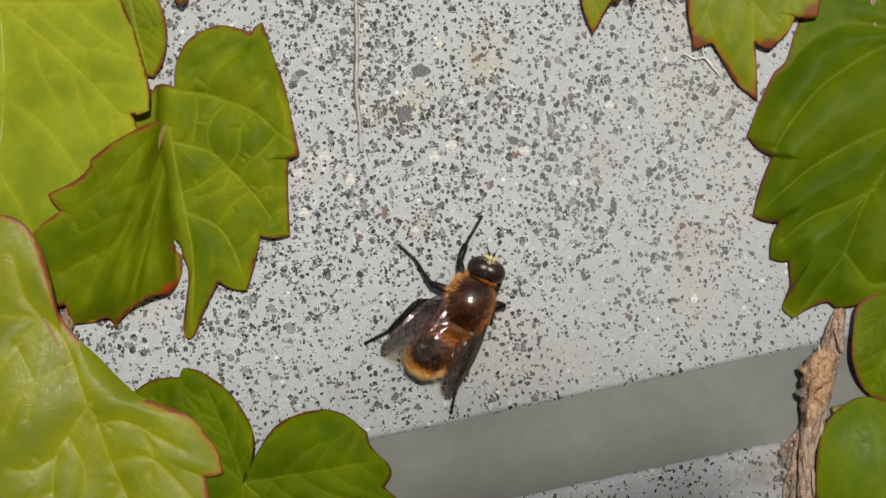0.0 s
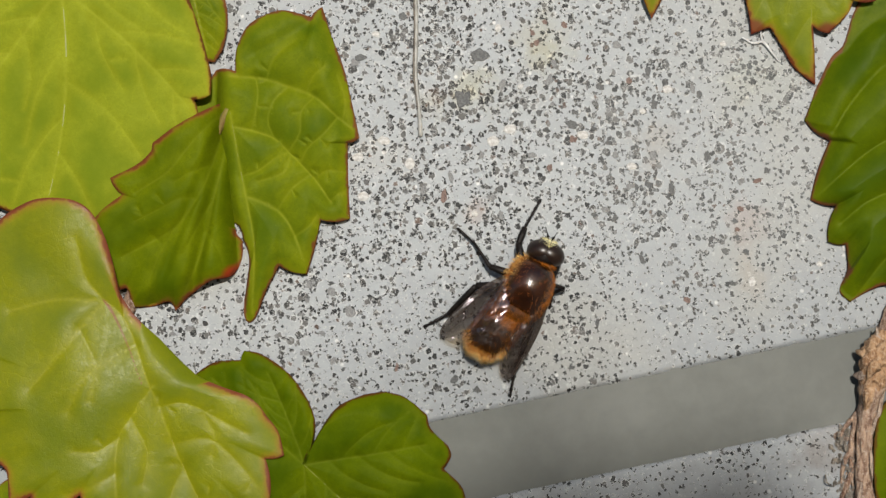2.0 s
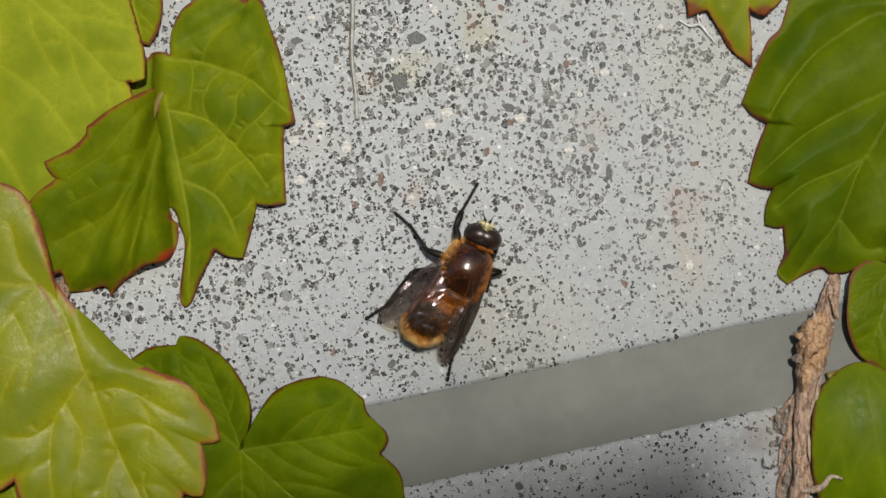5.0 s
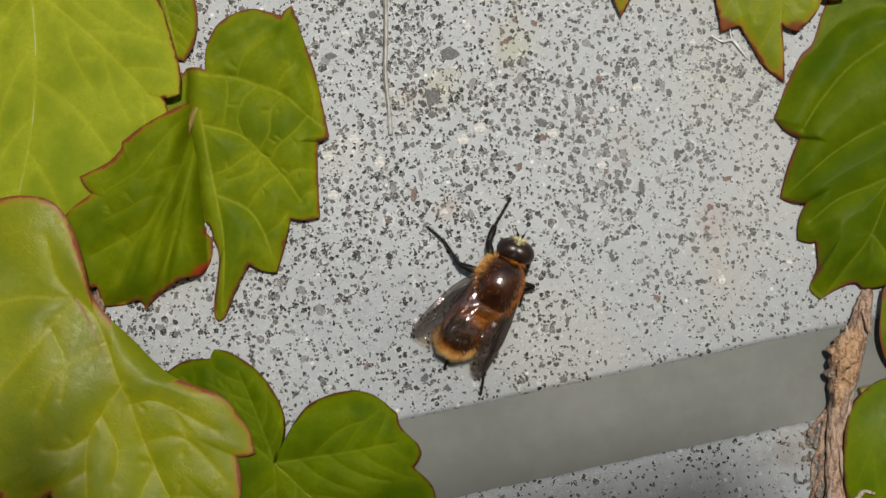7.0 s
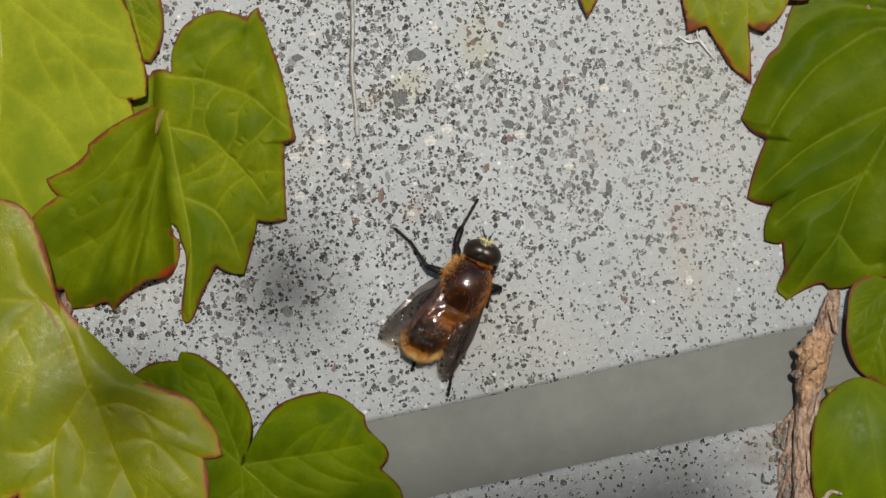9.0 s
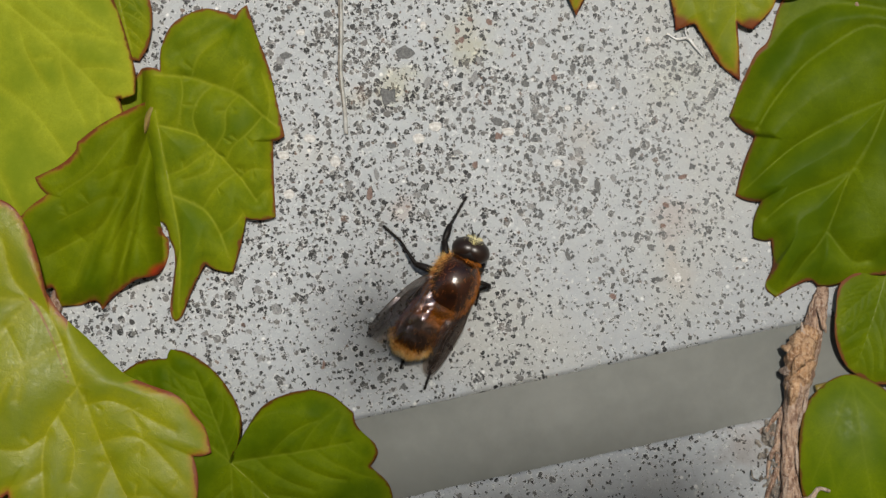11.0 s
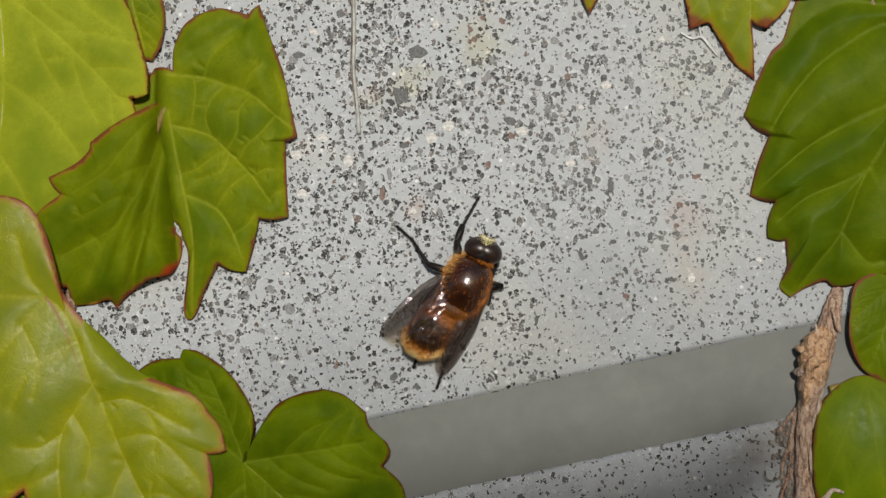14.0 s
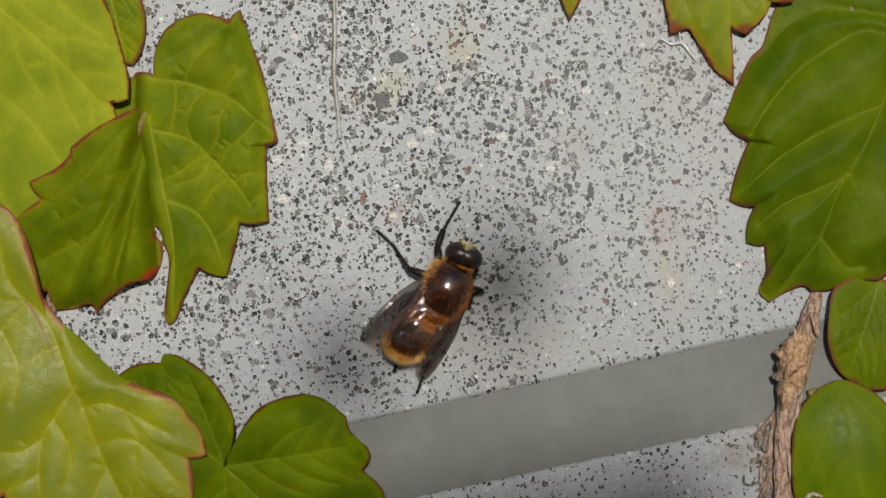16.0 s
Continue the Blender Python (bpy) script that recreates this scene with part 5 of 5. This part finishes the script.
def leg(base, joints, radii, seed, bristles=True):
    """A leg from its base through knee, ankle and tip, millimetres in the fly's space; parts: tibia and tarsus."""
    pts = [Vector(p) - Vector(base) for p in joints]
    fem = part("leg", tube_mesh("leg", [(0, 0, 0), tuple(pts[0] * 0.5 + Vector((0, 0, 0.25))), tuple(pts[0])], [radii[0] * 0.8, radii[0], radii[0] * 0.75], CHITIN, n=6, sides=10), fly, "black hairy leg", pose(*[v * MM for v in base]))
    tib = part("tibia", tube_mesh("tibia", [tuple(pts[0]), tuple((pts[0] + pts[1]) / 2 + Vector((0, 0, 0.12))), tuple(pts[1])], [radii[0] * 0.62, radii[1], radii[1] * 0.8], CHITIN, n=6, sides=9), fem)
    a, b = pts[1], pts[2]
    line = [a + (b - a) * (k / 10) for k in range(11)]
    part("tarsus", tube_mesh("tarsus", [tuple(p) for p in line], [radii[2] * (1.15 if k % 2 else 0.75) for k in range(11)], CHITIN, n=2, sides=8), fem)
    if bristles:
        rnd = random.Random(seed)
        verts, faces = [], []
        for p, q, r in ((Vector((0, 0, 0)), pts[0], radii[0]), (pts[0], pts[1], radii[1]), (pts[1], pts[2], radii[2])):
            way = (q - p).normalized()
            for _ in range(70):
                s = p + (q - p) * rnd.random()
                d = Vector((rnd.gauss(0, 1), rnd.gauss(0, 1), rnd.gauss(0, 1)))
                d = (d - way * d.dot(way)).normalized()
                tip = s + d * (r + rnd.uniform(0.12, 0.34)) + way * rnd.uniform(0.05, 0.25)
                e = way.cross(d) * 0.016
                o = len(verts)
                verts += [(s + d * r * 0.6 - e) * MM, (s + d * r * 0.6 + e) * MM, (s + d * r * 0.6 + way * 0.03) * MM, tip * MM]
                faces += [(o, o + 1, o + 3), (o + 1, o + 2, o + 3), (o + 2, o, o + 3)]
        tagged(part("bristles", mesh_from("bristles", verts, faces, FUR_DARK), fem), kind="stuff")
    return fem


leg((-1.5, 5.0, 2.0), [(-2.9, 6.6, 1.8), (-3.2, 8.3, 1.2), (-3.25, 11.65, 0.12)], (0.42, 0.36, 0.15), 31)
leg((-1.7, 3.6, 1.8), [(-4.2, 3.1, 1.7), (-6.8, 4.35, 0.75), (-9.05, 4.75, 0.14)], (0.40, 0.17, 0.14), 32)
HIND_LEFT = (-1.9, 2.0, 1.7)
hind_left = leg(HIND_LEFT, [(-4.4, 0.7, 1.7), (-5.3, -3.2, 0.6), (-6.8, -5.7, 0.12)], (0.50, 0.33, 0.17), 33)
leg((1.6, 4.9, 2.0), [(1.9, 6.1, 1.4), (1.5, 7.1, 0.7), (1.0, 7.9, 0.12)], (0.30, 0.24, 0.15), 34)
leg((1.7, 4.6, 1.8), [(3.4, 5.1, 1.5), (2.75, 4.1, 0.7), (3.25, 2.6, 0.12)], (0.24, 0.19, 0.12), 35)
HIND_RIGHT = (2.0, 1.4, 1.7)
hind_right = leg(HIND_RIGHT, [(2.9, -2.0, 1.5), (3.5, -4.8, 0.5), (4.45, -7.3, 0.12)], (0.45, 0.28, 0.15), 36)


def wing(root, span, fore, chord, sx, turn, label, lift, sag, clear=1.0):
    """A wing that lies back along -y from its root; leading edge outwards; sx: side."""
    nu, nv = 60, 26
    verts, faces = [], []

    def spot(u, v):
        lead = fore * math.sin(math.pi * u ** 0.75) ** 0.38 if 0 < u < 1 else 0.0
        trail = chord * math.sin(math.pi * u ** 1.3) ** 0.38 if 0 < u < 1 else 0.0
        x = sx * (lead - (lead + trail) * v)
        y = -span * u
        rise = min(1.0, v / 0.6)
        z = sag * u + lift * rise * rise * (3 - 2 * rise) * math.sin(math.pi * min(1, u * 1.1)) + 0.14 * v * noise.noise(Vector((x * 2.2, y * 0.8, 5.0 + sx))) * (2.2 if v > 0.45 else 1.0) + 0.10 * noise.noise(Vector((x * 1.4, y * 0.9, sx)))
        return Vector((x, y, z))

    for i in range(nu + 1):
        u = 0.5 - 0.5 * math.cos(math.pi * i / nu)
        for k in range(nv + 1):
            verts.append(spot(u, k / nv) * MM)
    for i in range(nu):
        for k in range(nv):
            o = i * (nv + 1) + k
            faces.append((o, o + 1, o + nv + 2, o + nv + 1))
    me = mesh_from("wing", verts, faces, WING)
    me.attributes.new("chord", "FLOAT", "POINT").data.foreach_set("value", [clear * k / nv for i in range(nu + 1) for k in range(nv + 1)])
    me.attributes.new("tip", "FLOAT", "POINT").data.foreach_set("value", [clear * (0.5 - 0.5 * math.cos(math.pi * i / nu)) for i in range(nu + 1) for k in range(nv + 1)])
    ob = part("wing", me, fly, label, pose(*[v * MM for v in root], 0, 0, turn))
    lines = [[(u, 0.0) for u in (0.01, 0.25, 0.5, 0.75, 0.93)], [(0.02, 0.10), (0.3, 0.13), (0.6, 0.14), (0.90, 0.16)], [(0.02, 0.25), (0.3, 0.30), (0.55, 0.40), (0.72, 0.30), (0.93, 0.35)],
             [(0.03, 0.4), (0.3, 0.52), (0.6, 0.62), (0.80, 0.72)], [(0.04, 0.55), (0.25, 0.72), (0.48, 0.88)], [(0.42, 0.36), (0.46, 0.5), (0.47, 0.57)], [(0.70, 0.31), (0.74, 0.5), (0.75, 0.68)]]
    for line in lines:
        pts = [tuple(spot(u, v) + Vector((0, 0, 0.03))) for u, v in line]
        part("wing_vein", tube_mesh("wing_vein", pts, [0.032] * len(pts), WING_VEIN, n=6, sides=6), ob)
    return ob


LEFT_ROOT, LEFT_TURN = (-1.95, 3.0, 4.1), -19.5
RIGHT_ROOT, RIGHT_TURN = (2.1, 3.0, 3.7), 6.5
wing_left = wing(LEFT_ROOT, 8.9, 1.1, 3.0, -1, LEFT_TURN, "smoky brown wing lying over the abdomen", 1.6, -2.4)
wing_right = wing(RIGHT_ROOT, 9.0, 0.95, 1.55, 1, RIGHT_TURN, "smoky brown wing with dark veins", 1.0, -2.4, clear=0.58)


# ---- pieces in the stone ----
def chip_mesh(name, material, seed, dome, ring=False):
    rnd = random.Random(seed)
    n = 9 if ring else 13
    verts, faces = [], []
    radii = [rnd.uniform(0.8, 1.05) if ring else rnd.uniform(0.6, 1.12) for _ in range(n)]
    for s, z in ((1.0, -0.3), (0.94, 0.5), (0.55, 0.5 + dome)):
        for k in range(n):
            a = 2 * math.pi * k / n
            verts.append((s * radii[k] * math.cos(a), s * radii[k] * math.sin(a), z))
    verts.append((0, 0, 0.3 if ring else 0.5 + dome))
    for r in (0, 1):
        for k in range(n):
            k2 = (k + 1) % n
            faces.append((r * n + k, r * n + k2, (r + 1) * n + k2, (r + 1) * n + k))
    for k in range(n):
        faces.append((2 * n + k, 2 * n + (k + 1) % n, 3 * n))
    return mesh_from(name, verts, faces, material, smooth=ring)


def set_in(name, me, a, b, w, h, turn, thick):
    ob = new(name, me)
    ob.parent = wall_upper if (SPOT @ Vector((a * MM, b * MM, 0))).z > JOINT_LOW else wall_lower
    ob.matrix_basis = SPOT @ pose(a * MM, b * MM, 0.05 * MM, 0, 0, turn) @ Matrix.Diagonal((w * MM / 2, h * MM / 2, thick * MM, 1))
    return ob


DARK_CHIPS = [(-3.97, 13.68, 1.95, 2.07, 20), (-2.24, 18.16, 2.18, 1.38, 10), (7.24, 10.98, 1.49, 1.15, 0), (10.06, 14.89, 1.03, 0.80, 0), (14.89, 16.55, 0.80, 1.03, 0), (15.57, 13.1, 0.80, 1.26, 0), (20.17, 14.2, 0.69, 0.69, 0), (20.98, 7.7, 0.86, 1.38, -20), (17.36, 4.37, 0.75, 1.61, 0), (-4.94, -15.06, 1.38, 0.75, 42), (-2.53, -16.09, 0.92, 0.75, -30), (-10.11, 22.13, 1.03, 0.80, 0), (3.79, 12.18, 0.63, 0.80, 0), (-3.68, 8.62, 1.26, 0.69, 20), (-0.34, 4.48, 1.26, 0.63, 20), (27.07, 6.32, 0.80, 0.75, 0), (14.31, -2.7, 0.57, 1.15, 15), (17.64, -1.32, 0.80, 0.63, 20), (24.94, -2.01, 0.80, 0.75, 0)]
DARK_CHIP2S = [(11.55, 1.44, 0.69, 1.03, -20), (9.43, 1.84, 0.80, 0.46, 0), (13.79, 4.6, 0.57, 0.86, 0), (15.0, 4.89, 1.03, 0.75, 0), (10.75, 9.2, 0.69, 0.52, 25), (7.41, 12.3, 0.69, 0.63, 0), (-14.43, 17.93, 1.49, 0.69, 10), (-13.85, 5.17, 0.75, 0.69, 0), (13.74, 11.21, 0.57, 0.69, 0), (-12.99, -4.6, 0.52, 0.52, 0), (-5.23, -1.72, 0.69, 0.57, 0), (23.51, -5.17, 0.69, 0.52, 0), (18.91, -4.31, 0.52, 1.03, 10), (26.67, -9.77, 0.46, 0.92, 10), (9.71, -9.2, 0.57, 1.03, 0), (7.13, -13.79, 0.80, 0.57, 0), (8.1, -27.5, 1.0, 0.9, 0)]
GREY_CHIPS = [(-15.0, 17.36, 1.15, 0.92, 0), (-15.52, -8.05, 1.21, 1.26, 10), (-18.33, -10.34, 0.75, 0.69, 0), (19.02, 5.17, 0.75, 0.92, 0), (15.4, 7.93, 1.03, 1.15, 0), (-2.07, 7.93, 0.63, 1.03, 0), (3.1, 7.93, 1.15, 0.57, 0), (-1.03, 3.56, 1.15, 0.75, 0), (0.06, 15.06, 0.92, 1.38, -35), (5.11, 13.1, 0.69, 0.52, 30), (4.83, 15.52, 0.92, 1.49, -30), (11.72, 19.2, 1.03, 0.80, 0), (5.34, 17.24, 0.75, 1.03, 0), (19.48, 14.66, 0.63, 1.15, 0), (-8.1, 4.31, 0.80, 0.98, 0), (-11.44, 11.03, 0.75, 0.69, 30), (11.61, 7.93, 0.69, 0.80, 0), (10.63, 2.3, 1.09, 0.80, 0)]
GREY_CHIP2S = [(-19.71, -5.23, 0.69, 1.09, 10), (-17.41, -6.03, 1.15, 0.80, -40), (-20.46, -8.39, 0.86, 0.52, 0), (-20.17, -12.36, 1.26, 0.69, 10), (-17.3, -13.05, 0.63, 1.03, -25), (-31.95, -9.77, 1.03, 0.69, 20), (-33.68, -10.34, 0.69, 0.52, 0), (-23.05, -10.63, 0.57, 0.57, 0), (-35.98, -12.07, 1.03, 0.80, 0), (-19.89, -6.9, 0.57, 0.57, 0), (13.16, 4.71, 1.26, 0.69, 20), (-5.23, 5.75, 0.57, 1.26, 10), (-0.06, 1.72, 0.69, 1.26, 0), (-2.64, 6.32, 0.92, 0.57, 30), (23.51, -10.06, 0.69, 0.57, 0), (17.18, -3.16, 0.80, 0.57, 0), (29.83, -4.6, 0.63, 0.63, 0)]
RUST_CHIPS = [(18.3, -30.5, 1.1, 1.2, 0), (3.16, 20.4, 0.57, 0.57, 0), (4.43, 21.49, 0.69, 0.63, 0), (6.38, 21.21, 0.80, 0.80, 0), (3.51, 19.43, 0.80, 0.75, 0), (7.3, 9.54, 0.98, 0.86, 0), (12.99, 15.52, 0.75, 0.69, 0), (26.15, 5.29, 1.21, 0.63, 28), (24.37, 2.41, 0.86, 0.63, 0), (4.83, 6.67, 0.80, 0.80, 0), (-10.75, -13.79, 0.40, 1.15, -10), (-5.92, 3.74, 0.75, 1.49, -10), (24.08, 0.29, 0.69, 0.57, 0), (18.91, -6.9, 0.92, 0.69, 0)]
LIME_SPOTS = [(-12.87, 20.29, 0.98, 0.80, 0), (-12.01, 9.43, 1.38, 0.98, 0), (-0.86, 9.37, 1.38, 1.26, 0), (0.86, 10.57, 1.49, 1.15, 0), (-14.2, 3.68, 1.38, 1.15, 0), (8.28, 10.0, 1.26, 1.03, 0), (14.37, 12.41, 0.75, 0.69, 0), (16.95, 14.66, 1.15, 0.98, 0), (1.95, 14.94, 0.69, 0.69, 0), (-9.43, 7.01, 1.26, 1.38, 0), (-14.71, 7.7, 1.26, 1.03, 0), (-2.76, 1.95, 0.80, 0.69, 0), (13.28, 6.78, 1.15, 0.92, 0), (-0.34, 20.92, 0.80, 0.92, 0), (22.59, 19.25, 0.80, 0.75, 0), (32.41, -3.22, 0.69, 0.69, 0), (35.11, -1.49, 0.86, 0.92, 0), (25.57, -5.0, 0.86, 1.15, 0)]
CHIP_SHAPES = {}
for kind, rows, material in (("dark_chip", DARK_CHIPS, CHIP_DARK), ("dark_chip", DARK_CHIP2S, CHIP_DARK), ("grey_chip", GREY_CHIPS, CHIP_GREY), ("grey_chip", GREY_CHIP2S, CHIP_GREY), ("rust_chip", RUST_CHIPS, CHIP_RUST), ("lime_spot", LIME_SPOTS, LIME_CRUST)):
    dome = 0.35 if kind == "lime_spot" else 0.05
    if kind not in CHIP_SHAPES:
        CHIP_SHAPES[kind] = [chip_mesh(kind, material, 40 + s, dome, kind == "lime_spot") for s in range(5)]
    for k, (a, b, w, h, turn) in enumerate(rows):
        set_in(kind, CHIP_SHAPES[kind][k % 5], a, b, w, h, turn, 0.10 if kind == "lime_spot" else 0.05)


# ---- what moves ----
def sway(base, a, b):
    """The pose of a shoot whose leaf stands between the sun and the point (a, b) of the wall."""
    base, p = Vector(base), SPOT @ Vector((a * MM, b * MM, 0))
    d = p - base
    h = d.dot(SUN_WAY)
    off = REACH ** 2 - d.length_squared + h * h
    tip = p + SUN_WAY * (-h - math.sqrt(max(off, 0.0)))
    return Matrix.Translation(base) @ (tip - base).to_track_quat("Y", "Z").to_matrix().to_4x4()


def motions():
    def at(base, turn=0.0, tip=0.0):
        return pose(*[v * MM for v in base], 0, tip, turn)

    walk(hind_left, [(0.0, at(HIND_LEFT)), (4.2, at(HIND_LEFT)), (5.0, at(HIND_LEFT, 6)), (5.6, at(HIND_LEFT, 38)), (6.2, at(HIND_LEFT, 44)), (16.0, at(HIND_LEFT, 44))])
    walk(hind_right, [(0.0, at(HIND_RIGHT)), (9.0, at(HIND_RIGHT)), (11.3, at(HIND_RIGHT, -9)), (16.0, at(HIND_RIGHT, -9))])
    walk(wing_left, [(0.0, at(LEFT_ROOT, LEFT_TURN)), (4.2, at(LEFT_ROOT, LEFT_TURN)), (6.0, at(LEFT_ROOT, LEFT_TURN + 2)), (16.0, at(LEFT_ROOT, LEFT_TURN + 2))])
    walk(wing_right, [(0.0, at(RIGHT_ROOT, RIGHT_TURN)), (9.0, at(RIGHT_ROOT, RIGHT_TURN)), (11.3, at(RIGHT_ROOT, RIGHT_TURN - 3)), (16.0, at(RIGHT_ROOT, RIGHT_TURN - 3))])
    # the big leaf stirs a little
    here = leaf_big.matrix_basis.copy()

    def stir(a, b):
        return pose(a * MM, b * MM, 0) @ here

    walk(leaf_big, [(0.0, stir(-0.11, -0.10)), (4.0, stir(-0.11, -0.10)), (8.0, stir(0, 0)), (12.0, stir(0, 0)), (14.2, stir(0.2, 0.17)), (16.0, stir(0.2, 0.17))])
    # the added shoots swing to run their soft shade over wall and leaves
    nods_a = [(0.0, 10, -46), (0.3, -6, -38), (0.5, -11.8, -31.9), (1.0, -14.9, -31.5), (1.5, -20.3, -27), (2.0, 3.6, -29), (2.5, 2.3, -28), (3.0, -0.1, -21.3), (3.5, 30, -62), (4.0, 21.8, -33), (5.2, 0, -44), (6.2, -30, -20), (6.5, -37.1, -11.2), (7.0, -44, -27), (7.5, -4.4, -23), (7.8, 12, -17), (8.0, 15.5, -10.5), (8.2, 2, -18), (8.5, -10, -42), (9.0, -16, -5.1), (9.2, -26, -40), (10.3, 6, -45),
              (11.3, -14.3, -2.6), (11.5, -20, -44), (11.8, 14.6, -2.6), (12.0, 34.7, -13.6), (12.5, 24.2, -9.5), (12.8, 40, -20), (13.0, 36, -22), (13.5, -14.8, -17.1), (14.0, 31.6, -24), (14.5, 11.3, -23.4), (15.0, -5.4, -21.8), (15.5, 14.2, -1.2), (16.0, 8.2, -4.6)]
    nods_b = [(0.0, 44, -36), (0.5, 37.9, -29.6), (1.0, 34.8, -31.6), (1.5, 30, -46), (3.0, 16, -27), (3.5, 20, -62), (4.5, 10, -56), (6.0, -44, -30), (6.5, -40, -21), (7.0, -46, -44), (8.5, -44, -56), (9.0, -32.3, -17.7), (9.3, -40, -44), (11.5, 20, -48), (12.0, 14.4, -18.2), (12.5, 9.7, -21.1), (13.0, 40, -16), (13.5, 20, -46), (14.0, 6, -36), (14.5, -10.8, -22.2), (15.0, 12, -21.9), (15.5, -9.7, -20.3), (16.0, -8.0, -13.0)]
    walk(shoot_a, [(t, sway(SHOOT_A, a, b)) for t, a, b in nods_a])
    walk(shoot_b, [(t, sway(SHOOT_B, a, b)) for t, a, b in nods_b])
    right = antennae[1].matrix_basis.copy()
    walk(antennae[1], [(0.0, right), (12.5, right), (14.2, right @ pose(0, 0, 0, 0, 0, -40)), (16.0, right @ pose(0, 0, 0, 0, 0, -40))])


motions()
